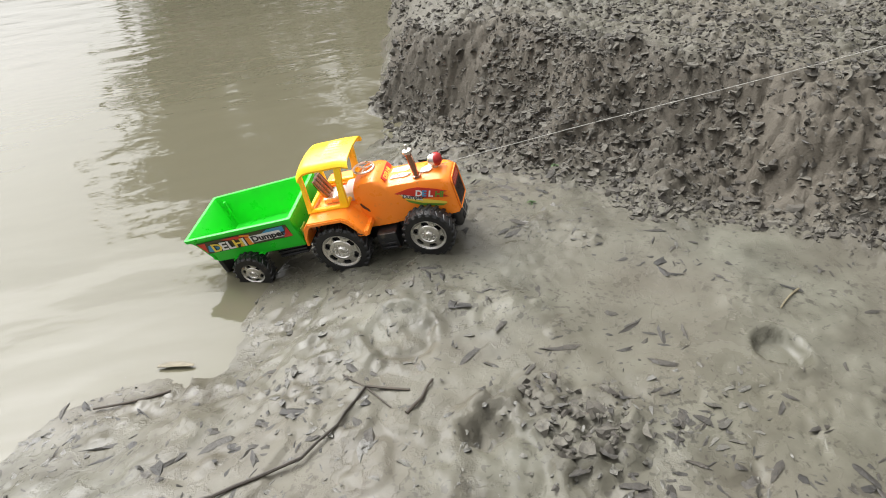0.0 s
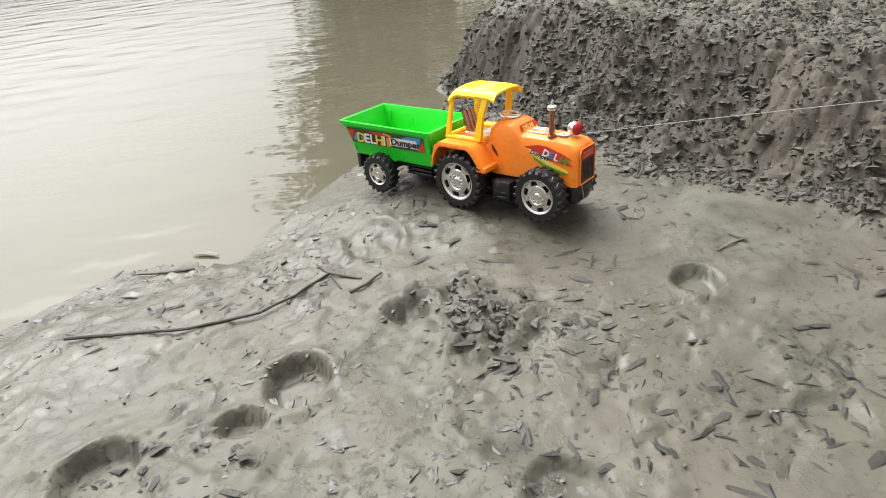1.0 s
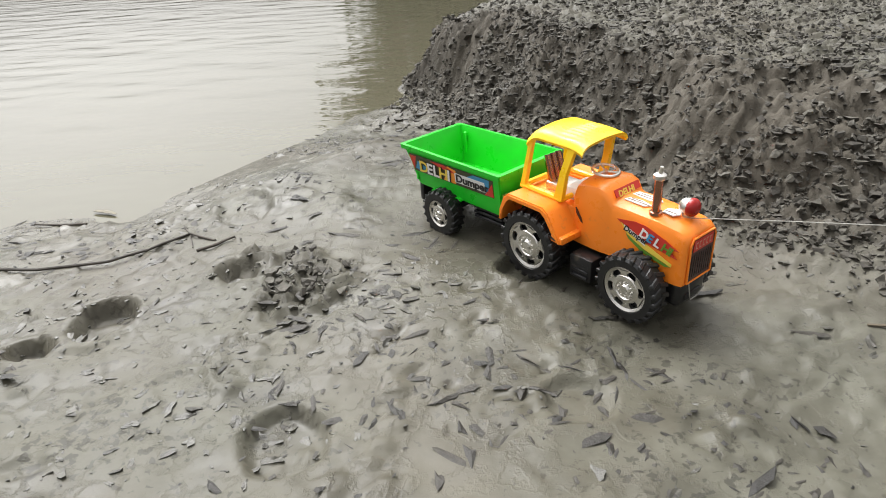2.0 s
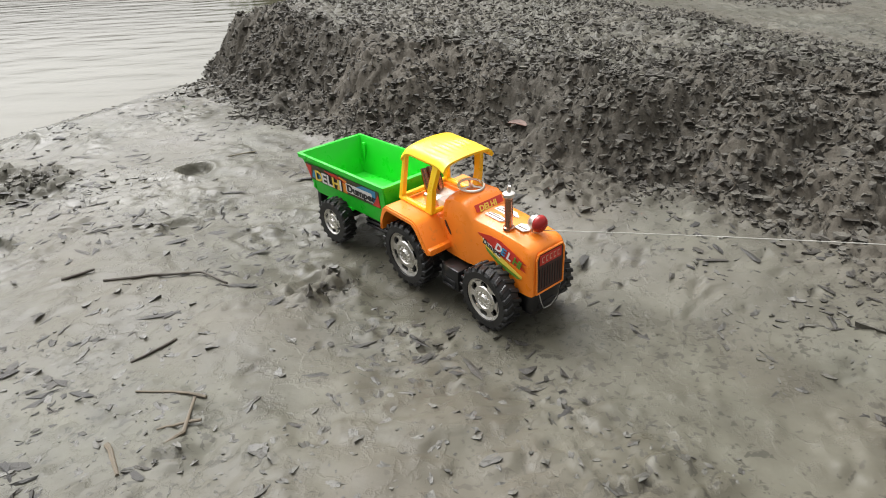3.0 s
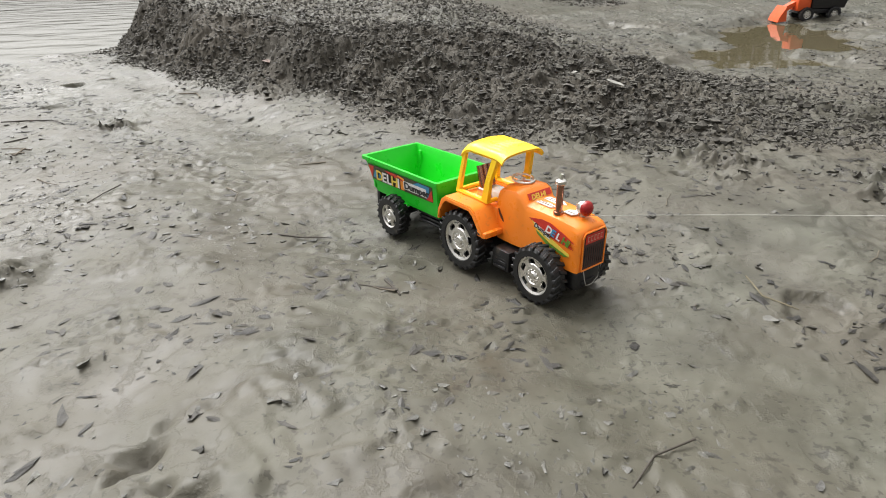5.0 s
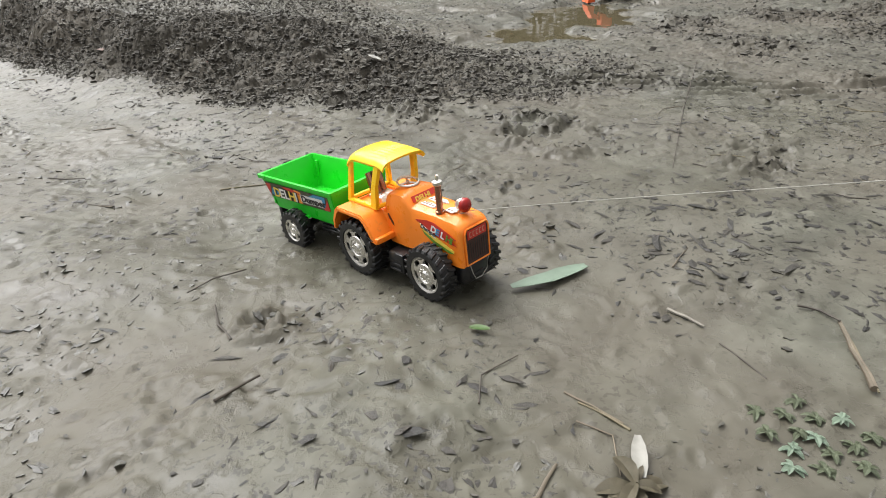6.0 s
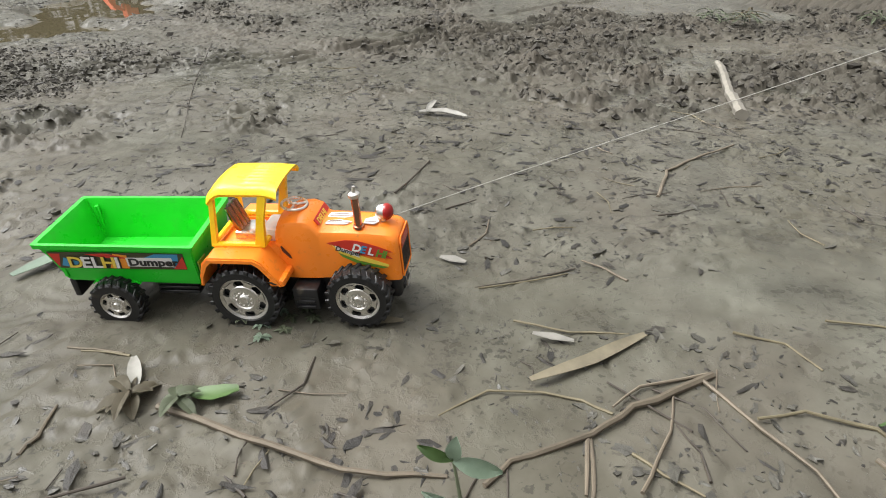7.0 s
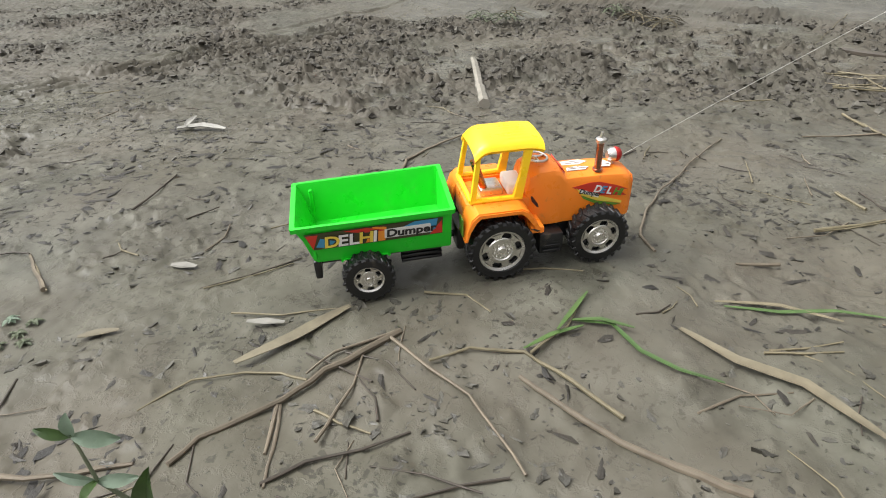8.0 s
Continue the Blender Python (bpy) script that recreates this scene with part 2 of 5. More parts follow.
pond_water = water_material("pond_water", (0.094, 0.087, 0.059), 0.11, 0.05)
puddle_water = water_material("puddle_water", (0.085, 0.072, 0.043), 0.04, 0.02)

ORANGE, YELLOW, GREEN = (0.98, 0.255, 0.022), (0.97, 0.61, 0.014), (0.012, 0.57, 0.02)
orange = plastic("orange_plastic", ORANGE, 0.3, 0.35)
yellow = plastic("yellow_plastic", YELLOW, 0.3, 0.12)
green = plastic("green_plastic", GREEN, 0.33, 0.2)
black = plastic("black_plastic", (0.012, 0.012, 0.013), 0.35, 0.4)
rubber = plastic("tyre_plastic", (0.009, 0.009, 0.0095), 0.4, 0.4)
truck_orange = plastic("dull_orange_plastic", (0.7, 0.1, 0.02), 0.4, 0.5)
red = plastic("red_plastic", (0.33, 0.01, 0.008), 0.25, 0.1)
grille_dark = plastic("dark_grille_print", (0.06, 0.022, 0.018), 0.4, 0.2)
white_print = plastic("white_print", (0.78, 0.77, 0.74), 0.35, 0.1)
faded_print = plastic("faded_print", (0.62, 0.3, 0.22), 0.35, 0.1)
brown_print = plastic("brown_print", (0.13, 0.06, 0.03), 0.4, 0.1)
black_print = plastic("black_print", (0.02, 0.02, 0.02), 0.35, 0.05)
cord_grey = plastic("twisted_cord", (0.34, 0.33, 0.3), 0.7, 0.2)
red_print = plastic("red_print", (0.58, 0.035, 0.02), 0.35, 0.1)
yellow_print = plastic("yellow_print", (0.8, 0.6, 0.08), 0.35, 0.1)
blue_print = plastic("blue_print", (0.05, 0.28, 0.5), 0.35, 0.1)
green_print = plastic("green_print", (0.12, 0.26, 0.03), 0.35, 0.1)
dark_print = plastic("dark_olive_print", (0.05, 0.05, 0.018), 0.35, 0.1)
orange_print = plastic("orange_print", (0.85, 0.3, 0.03), 0.35, 0.1)


def chrome_material():
    m, n, l, b = material("worn_chrome", (0.8, 0.79, 0.76), 0.28, 1.0)
    t = noise_node(n, l, 90, 5, 0.65)
    l.new(ramp_node(n, l, t.outputs["Fac"], [(0.35, (0.82, 0.81, 0.78)), (0.62, (0.7, 0.67, 0.62)), (0.78, (0.2, 0.17, 0.13))]).outputs["Color"], b.inputs["Base Color"])
    l.new(ramp_node(n, l, t.outputs["Fac"], [(0.35, 0.24), (0.75, 0.5)]).outputs["Color"], b.inputs["Roughness"])
    return m


chrome = chrome_material()
brown_chrome, _n, _l, _b = material("bronzed_chrome", (0.42, 0.22, 0.15), 0.22, 1.0)


def plant_material(name, low, high, roughness=0.55):
    m, n, l, b = material(name, low, roughness)
    info = n.new("ShaderNodeNewGeometry")
    t = noise_node(n, l, 35, 4, 0.6)
    tone = mix_node(n, l, info.outputs["Random Per Island"], low, high)
    l.new(mix_node(n, l, ramp_node(n, l, t.outputs["Fac"], [(0.4, 0.0), (0.7, 0.5)]).outputs["Color"], tone, tuple(v * 0.45 for v in low)), b.inputs["Base Color"])
    bump_node(n, l, b, [(t.outputs["Fac"], 0.3)], 0.002)
    return m


wood = plant_material("dry_stick", (0.10, 0.08, 0.054), (0.20, 0.165, 0.12), 0.7)
dark_wood = plant_material("wet_stick", (0.035, 0.028, 0.02), (0.07, 0.055, 0.04), 0.6)
pale_wood = plant_material("bleached_stick", (0.19, 0.175, 0.145), (0.26, 0.24, 0.2), 0.75)
straw = plant_material("dry_straw", (0.13, 0.11, 0.062), (0.2, 0.17, 0.108), 0.7)
leaf_green = plant_material("green_leaf", (0.04, 0.09, 0.02), (0.08, 0.14, 0.04), 0.45)
leaf_grey = plant_material("grey_green_leaf", (0.12, 0.17, 0.12), (0.19, 0.25, 0.19), 0.5)
leaf_dead = plant_material("dead_leaf", (0.11, 0.094, 0.058), (0.17, 0.145, 0.095), 0.65)
leaf_pale = plant_material("bleached_leaf", (0.2, 0.19, 0.165), (0.28, 0.27, 0.24), 0.6)
foliage = plant_material("tree_foliage", (0.035, 0.055, 0.018), (0.07, 0.1, 0.03), 0.6)
leaf_red = plant_material("russet_leaf", (0.07, 0.026, 0.014), (0.1, 0.04, 0.02), 0.6)
leaf_weed = plant_material("dusty_weed", (0.1, 0.125, 0.07), (0.17, 0.19, 0.12), 0.65)
leaf_weed2 = plant_material("silvery_leaf", (0.2, 0.27, 0.19), (0.3, 0.38, 0.29), 0.5)
tree_bark = plant_material("tree_bark", (0.09, 0.07, 0.05), (0.14, 0.11, 0.08), 0.85)

# ---- the ground ----
WATER = -0.035
SHORE = [(-60, -60), (-6.0, -5.0), (-2.2, -0.8), (-1.1, 0.55), (-0.74, 0.88), (-0.62, 0.98), (-0.5, 1.03), (-0.4, 1.09), (-0.31, 1.16), (-0.24, 1.27), (-0.14, 1.46), (-0.07, 1.6),
         (-0.05, 1.75), (0.04, 2.02), (0.17, 2.35), (0.28, 2.75), (0.45, 3.2), (1.0, 3.45), (2.0, 3.5), (4.5, 3.9), (12, 6), (80, 20)]
FOOT = [(-0.09, 1.62), (-0.03, 1.45), (0.08, 1.24), (0.21, 1.06), (0.39, 0.87), (0.58, 0.66), (0.75, 0.48), (1.0, 0.2), (1.25, 0.02), (1.5, -0.1), (1.9, -0.2), (3.0, -0.3)]
PRINTS = [(-0.312, 0.642, 0.036, 0.02, 20), (-0.362, 0.588, 0.022, 0.016, 40), (-0.483, 0.545, 0.038, 0.02, -10), (0.142, 0.712, 0.027, 0.024, 0), (-0.235, 0.905, 0.04, 0.006, 30),
          (0.168, 0.502, 0.03, 0.008, 0), (0.446, 0.323, 0.04, 0.008, 60), (1.464, -0.684, 0.035, 0.01, 0), (-0.076, 0.46, 0.035, 0.01, 20), (0.377, 0.306, 0.035, 0.008, 90)]
HEAPS = [(-0.12, 0.705, 0.085), (-0.185, 0.745, 0.045), (1.265, -0.998, 0.05), (0.377, 0.306, 0.05), (0.79, -0.846, 0.08), (0.5, -0.49, 0.06), (1.82, -0.49, 0.14), (2.1, -0.71, 0.1), (1.8, -0.41, 0.12),
         (2.94, -1.02, 0.45), (3.5, -1.85, 0.5), (-0.57, 0.73, 0.06), (2.76, -1.12, 0.3), (2.45, -0.75, 0.1), (3.2, -1.5, 0.4), (1.55, -0.25, 0.12)]


def track_level(x, y):
    """The level that the wheels have pressed along their way, and how near it is."""
    rows = [(r[1], r[2], r[3]) for r in TRAILER[:1]] + [(r[1], r[2], r[3] - (0.002 if r[0] < 7.5 else 0.008)) for r in TRACTOR]
    end = TRACTOR[-1]
    a = radians(end[6])
    rows.append((end[1] + 0.15 * math.cos(a), end[2] + 0.15 * math.sin(a), end[3] - 0.006 + 0.15 * math.sin(radians(end[5]))))
    best, level = np.full(x.shape, 1e9), np.zeros(x.shape)
    for (ax, ay, az), (bx, by, bz) in zip(rows, rows[1:]):
        ex, ey = bx - ax, by - ay
        u = np.clip(((x - ax) * ex + (y - ay) * ey) / (ex * ex + ey * ey), 0, 1)
        d = np.hypot(x - ax - u * ex, y - ay - u * ey)
        near = d < best
        best, level = np.where(near, d, best), np.where(near, az + u * (bz - az), level)
    return best, level


def terrain(x, y):
    """Heights, how cloddy the ground is coloured (eased on the bank's sky-lit top), and how wet it is."""
    d = beside(x, y, SHORE)
    d = d + 0.03 * fbm(x, y, 0.25, 3, 3) + 0.012 * fbm(x, y, 0.05, 3, 4)
    z = np.where(d > 0, WATER - WATER * ramp(d, 0, 0.3), WATER + np.maximum(d, -3) * 0.22)
    s = beside(x, y, [(px, py) for px, py in FOOT][::-1])
    s = s + 0.05 * fbm(x, y, 0.22, 3, 31)
    high = 0.145 - 0.035 * ramp(x, 0.2, 1.0) - 0.105 * ramp(x + 0.15 * (y - 0.2), 1.2, 2.05)
    high = np.clip(high, 0.004, 1) * (1 - 0.85 * ramp(y, 1.9, 3.3))
    run = 0.22 + 0.28 * ramp(x, 0.75, 1.35)
    bank = 0.3 * np.clip(s / run, 0, 1) + 0.7 * ramp(s / run, 0.25, 1.0)
    land = ramp(d, -0.02, 0.05 + 0.03 * ramp(y, 1.5, 1.7))
    z = z + high * bank * land
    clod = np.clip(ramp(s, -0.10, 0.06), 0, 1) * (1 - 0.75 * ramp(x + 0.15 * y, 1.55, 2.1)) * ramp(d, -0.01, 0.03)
    top = ramp(s, run[...] * 0.9, run[...] * 1.3)
    heap = np.zeros_like(x)
    for hx, hy, hr in HEAPS:
        heap = np.maximum(heap, 1 - ramp(np.hypot(x - hx, y - hy), hr * 0.35, hr * 1.25))
    heap *= ramp(fbm(x, y, 0.06, 3, 51), -0.4, 0.1)
    rough = np.maximum(clod, 0.9 * heap)
    far = ramp(x + 0.2 * y, 2.2, 3.0) * ramp(fbm(x, y, 0.6, 3, 71), -0.3, 0.5) * ramp(d, 0, 0.2)
    rough = np.maximum(rough, 0.9 * far)
    wx, wy = x + 0.008 * fbm(x, y, 0.03, 2, 45), y + 0.008 * fbm(x, y, 0.03, 2, 46)
    c = 0.013 * plates(wx, wy, 0.05, 5) + 0.016 * plates(wx, wy, 0.026, 15) + 0.008 * plates(wx, wy, 0.015, 25)
    c += 0.014 * fbm(x, y, 0.12, 3, 41) - 0.01
    tear = 1 - np.abs(fbm(x, y, 0.07, 3, 151))
    plain = z
    z = z + 0.022 * heap * (tear - 0.7)
    z = z + rough * c * (1 - 0.35 * top * clod)
    # smooth flats: soft swells, flecks pressed in, small pits
    flat = (1 - rough) * ramp(d, 0.0, 0.1)
    z = z + flat * (0.010 * fbm(x, y, 0.3, 2, 61) + 0.0022 * fbm(x, y, 0.08, 2, 62) + 0.0006 * fbm(x, y, 0.018, 2, 63))
    step = 1.6 * fbm(x, y, 0.13, 4, 111, 0.5)
    ledge = ramp(step - np.floor(step), 0.0, 0.10) - (step - np.floor(step))
    z = z + flat * 0.0042 * ledge * ramp(fbm(x, y, 0.2, 3, 112), -0.05, 0.5)
    crumb = plates(x + 0.006 * fbm(x, y, 0.03, 2, 113), y, 0.022, 114)
    z = z + flat * 0.006 * crumb * ramp(fbm(x, y, 0.13, 3, 115), 0.25, 0.75)
    u, v = 0.8 * x + 0.6 * y, -0.6 * x + 0.8 * y
    pits = ramp(fbm(u * 0.6, v * 1.2, 0.016, 2, 64), 0.62, 0.9) * ramp(fbm(x, y, 0.2, 2, 66), -0.1, 0.6)
    z = z - flat * 0.004 * pits + flat * 0.004 * ramp(fbm(u * 0.6, v * 1.2, 0.011, 2, 164), 0.75, 1.0) * ramp(fbm(x, y, 0.2, 2, 67), -0.2, 0.5)
    # ribbed tracks left by wheels on the far flat
    gx, gy = x - 2.30, y - -0.18
    across, along = gx * 0.393 + gy * 0.919, gx * 0.919 + gy * -0.393
    band = np.exp(-((across - 0.02) / 0.16) ** 2) * ramp(along, -0.9, -0.5) * (1 - ramp(along, 1.0, 1.6))
    z = z + band * (1 - clod) * 0.017 * (1 - 2 * np.abs(np.sin(across * 58 + 1.6 * fbm(x, y, 0.3, 3, 81)))) * ramp(fbm(x, y, 0.15, 2, 82), -0.6, 0.3)
    for px, py, pr, deep, turn in PRINTS:
        a = radians(turn)
        qx, qy = (x - px) * math.cos(a) + (y - py) * math.sin(a), (y - py) * math.cos(a) - (x - px) * math.sin(a)
        r = np.hypot(qx / pr, qy / (pr * 1.15)) + 0.12 * fbm(x, y, 0.03, 2, 91)
        z = z - deep * (1 - ramp(r, 0.82, 1.02)) + deep * 0.14 * np.exp(-((r - 1.15) / 0.16) ** 2)
        if pr > 0.04 and deep > 0.015:
            z = z + deep * 0.5 * np.exp(-(qx / 0.004) ** 2) * (1 - ramp(r, 0.6, 0.9))
    near, level = track_level(x, y)
    press = 1 - ramp(near, 0.07, 0.32)
    z = z + press * (level - plain) - 0.35 * press * (1 - ramp(near, 0.05, 0.09)) * (z - plain)
    wet = np.maximum((1 - rough) * (1 - ramp(d, 0.02, 0.35)), 0.3 * press * (1 - rough))
    wet = np.maximum(wet, 0.7 * ramp(fbm(x, y, 0.5, 3, 97), 0.15, 0.7) * (1 - rough))
    wet = np.maximum(wet, 0.9 * ramp(x + 0.3 * y, 1.55, 2.1) * (1 - 0.8 * rough))
    # shallow hollow that holds the puddles
    p = np.hypot((x - 2.47) / 0.5, (y - 0.95) / 0.55) + 0.55 * fbm(x, y, 0.35, 4, 99)
    z = z * (0.35 + 0.65 * ramp(p, 0.7, 1.2)) - 0.03 * (1 - ramp(p, 0.5, 1.1))
    wet = np.maximum(wet, (1 - ramp(p, 0.8, 1.5)) * (1 - clod))
    # clod colour is cut on the bank's top: its sky-lit paleness, painted in
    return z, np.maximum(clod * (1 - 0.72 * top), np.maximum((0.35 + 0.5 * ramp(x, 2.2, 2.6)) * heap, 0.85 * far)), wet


def spaced(lo, hi, step, reach):
    inner = list(np.arange(lo, hi + step / 2, step))
    up, down, s = [], [], step
    while (up[-1] if up else hi) < reach:
        s *= 1.11
        up.append((up[-1] if up else hi) + s)
        down.append((down[-1] if down else lo) - s)
    return np.array(down[::-1] + inner + up)


def build_ground():
    gx, gy = spaced(-0.8, 3.9, GRID, 300), spaced(-2.15, 1.75, GRID, 300)
    x, y = np.meshgrid(gx, gy)
    z, clod, wet = terrain(x, y)
    nx, ny = len(gx), len(gy)
    me = bpy.data.meshes.new("ground")
    me.vertices.add(nx * ny)
    me.vertices.foreach_set("co", np.stack([x, y, z], -1).astype(np.float32).ravel())
    i = (np.arange(ny - 1)[:, None] * nx + np.arange(nx - 1)[None, :]).ravel()
    quads = np.stack([i, i + 1, i + nx + 1, i + nx], -1).astype(np.int32)
    me.loops.add(quads.size)
    me.loops.foreach_set("vertex_index", quads.ravel())
    me.polygons.add(len(quads))
    me.polygons.foreach_set("loop_start", np.arange(0, quads.size, 4, dtype=np.int32))
    me.update(calc_edges=True)
    me.shade_smooth()
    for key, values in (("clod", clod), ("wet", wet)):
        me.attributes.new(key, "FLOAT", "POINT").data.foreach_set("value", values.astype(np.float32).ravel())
    me.materials.append(mud)
    return tagged(new("ground", me), "grey-brown wet river mud with prints, clods and a crumbly bank", kind="structure")


GRID = 0.005
ground = build_ground()


def level_at(x, y):
    return float(terrain(np.array([[x]], float), np.array([[y]], float))[0][0, 0])


def levels(points):
    a = np.array(points, float)
    return terrain(a[None, :, 0], a[None, :, 1])[0][0]


def sheet(name, x0, x1, y0, y1, z, mat, label):
    bm = bmesh.new()
    bm.faces.new([bm.verts.new(p) for p in ((x0, y0, z), (x1, y0, z), (x1, y1, z), (x0, y1, z))])
    return tagged(part(name, bm, mat), label, kind="structure")


sheet("water", -70, 60, -60, 120, WATER, pond_water, "murky brown pond water that mirrors a white sky")
PUDDLE = -0.019
bm = bmesh.new()
ring = [bm.verts.new((2.47 + 0.85 * math.cos(a), 0.98 + 0.6 * math.sin(a), PUDDLE)) for a in np.linspace(0, math.tau, 40, endpoint=False)]
bm.faces.new(ring)
tagged(part("puddle", bm, puddle_water), "shallow brown puddle in a hollow of the mud", kind="structure")


# ---- trees on the far side, which the water mirrors ----
def tree(x, y, height, spread, seed):
    rnd = random.Random(seed)
    thing = new("tree")
    thing.matrix_basis = pose(x, y, WATER - 0.3)
    tagged(thing, "dark green broad-crowned tree on the far bank", "tree", "trees on the far bank")
    bm = bmesh.new()
    tube(bm, [(0, 0, 0), (0.1, 0, height * 0.2), (0.05, 0.1, height * 0.45), (0.1, 0, height * 0.8)], [height * 0.035, height * 0.026, height * 0.018, height * 0.006], 9)
    tips = []
    for i in range(9):
        a, z0 = rnd.uniform(0, math.tau), height * rnd.uniform(0.2, 0.6)
        tip = Vector((math.cos(a) * spread * rnd.uniform(0.5, 0.95), math.sin(a) * spread * rnd.uniform(0.5, 0.95), z0 + height * rnd.uniform(0.1, 0.3)))
        tube(bm, [(0.05, 0.05, z0), tip * 0.5 + Vector((0, 0, z0 * 0.5 + 0.1)), tip], [height * 0.012, height * 0.008, height * 0.003], 6)
        tips.append(tip)
    part("trunk", bm, tree_bark, thing)
    centres = tips + [Vector((rnd.gauss(0, spread * 0.4), rnd.gauss(0, spread * 0.4), height * rnd.uniform(0.06, 0.98))) for _ in range(34)]
    verts, faces = [], []
    for c in centres:
        size = spread * rnd.uniform(0.22, 0.4)
        for _ in range(110):
            p = c + Vector((rnd.gauss(0, 1), rnd.gauss(0, 1), rnd.gauss(0, 0.75))) * size * 0.55
            a = Vector((rnd.gauss(0, 1), rnd.gauss(0, 1), rnd.gauss(0, 0.6))).normalized() * rnd.uniform(0.09, 0.2)
            b = a.orthogonal().normalized() * rnd.uniform(0.05, 0.1)
            k = len(verts)
            verts += [p - a, p + b, p + a, p - b]
            faces.append((k, k + 1, k + 2, k + 3))
    me = bpy.data.meshes.new("crown")
    me.from_pydata(verts, [], faces)
    me.materials.append(foliage)
    crown = new("crown", me)
    crown.parent = thing
    crown["kind"] = "stuff"


for i, (tx, ty, th, ts) in enumerate(((-1.0, 12.0, 6.3, 1.6), (0.1, 12.6, 7.4, 2.0), (2.6, 12.2, 6.6, 2.0), (4.9, 13.0, 5.5, 1.9), (7.6, 12.0, 5.0, 1.9), (10.5, 10.6, 5.2, 2.0), (13.0, 8.2, 5.0, 2.0))):
    tree(tx, ty, th, ts, 40 + i)


# ---- loose clods and crumbs ----
def icosphere(level):
    bm = bmesh.new()
    bmesh.ops.create_icosphere(bm, subdivisions=level, radius=1.0)
    v = np.array([p.co[:] for p in bm.verts])
    f = np.array([[p.index for p in q.verts] for q in bm.faces])
    bm.free()
    return v, f


def scatter(name, xy, sizes, mat, label, seed, squash=0.7, sink=0.3, stretch=1.0, fine=1, jag=0.3):
    """Many small lumps, each turned and dented in its own way, lying on the ground."""
    rng = np.random.default_rng(seed)
    v0, f0 = icosphere(fine)
    n, nv = len(xy), len(v0)
    dents = 1 + jag * rng.uniform(-1.6, 1.2, (24, nv))
    shape = v0[None] * dents[rng.integers(0, 24, n)][:, :, None]
    shape = shape * np.stack([rng.uniform(0.8, 1.2 * stretch, n), rng.uniform(0.6, 1.0, n), squash * rng.uniform(0.6, 1.2, n)], -1)[:, None, :]
    a = rng.uniform(0, math.tau, n)
    c, s = np.cos(a)[:, None], np.sin(a)[:, None]
    x, y = shape[..., 0] * c - shape[..., 1] * s, shape[..., 0] * s + shape[..., 1] * c
    z = terrain(xy[None, :, 0], xy[None, :, 1])[0][0]
    r = np.asarray(sizes)[:, None]
    pts = np.stack([xy[:, 0:1] + x * r, xy[:, 1:2] + y * r, z[:, None] + shape[..., 2] * r + r * (squash * 0.8 - sink)], -1).reshape(-1, 3)
    faces = (f0[None] + (np.arange(n) * nv)[:, None, None]).reshape(-1, 3).astype(np.int32)
    me = bpy.data.meshes.new(name)
    me.vertices.add(len(pts))
    me.vertices.foreach_set("co", pts.astype(np.float32).ravel())
    me.loops.add(faces.size)
    me.loops.foreach_set("vertex_index", faces.ravel())
    me.polygons.add(len(faces))
    me.polygons.foreach_set("loop_start", np.arange(0, faces.size, 3, dtype=np.int32))
    me.update(calc_edges=True)
    me.shade_flat()
    me.materials.append(mat)
    return tagged(new(name, me), label, kind="stuff")


def soil_material(name, dark, pale, roughness):
    m, n, l, b = material(name, dark, roughness)
    info = n.new("ShaderNodeNewGeometry")
    t = noise_node(n, l, 160, 5, 0.65)
    tone = mix_node(n, l, info.outputs["Random Per Island"], dark, pale)
    l.new(mix_node(n, l, ramp_node(n, l, t.outputs["Fac"], [(0.4, 0.0), (0.65, 0.6)]).outputs["Color"], tone, tuple(0.55 * v for v in dark)), b.inputs["Base Color"])
    bump_node(n, l, b, [(t.outputs["Fac"], 0.5)], 0.003)
    return m


clod_soil = soil_material("crumbly_soil", SOIL_DARK, SOIL_PALE, 0.8)
mud_crumb = soil_material("mud_crumb", (0.05, 0.047, 0.037), (0.105, 0.1, 0.08), 0.45)
# flakes darker than the mud: the shadow at their edges is in the colour
mud_flake = soil_material("mud_flake", (0.036, 0.033, 0.026), (0.10, 0.095, 0.077), 0.4)
# near-black slips: leaf debris, and stand-ins for shadows beside raised mud
litter = soil_material("litter_and_shade_flecks", (0.012, 0.0105, 0.008), (0.04, 0.034, 0.025), 0.6)


def pick(count, seed, box_, weight):
    """Places in a stretch of the plan, taken by a weight from 0 to 1; none in the toys' track."""
    rng = np.random.default_rng(seed)
    p = np.stack([rng.uniform(box_[0], box_[1], count), rng.uniform(box_[2], box_[3], count)], -1)
    z, clod, wet = (q[0] for q in terrain(p[None, :, 0], p[None, :, 1]))
    near, _ = track_level(p[None, :, 0], p[None, :, 1])
    keep = (rng.random(count) < weight(p[:, 0], p[:, 1], clod)) & (z > WATER - 0.004) & (near[0] > 0.045)
    return p[keep], rng


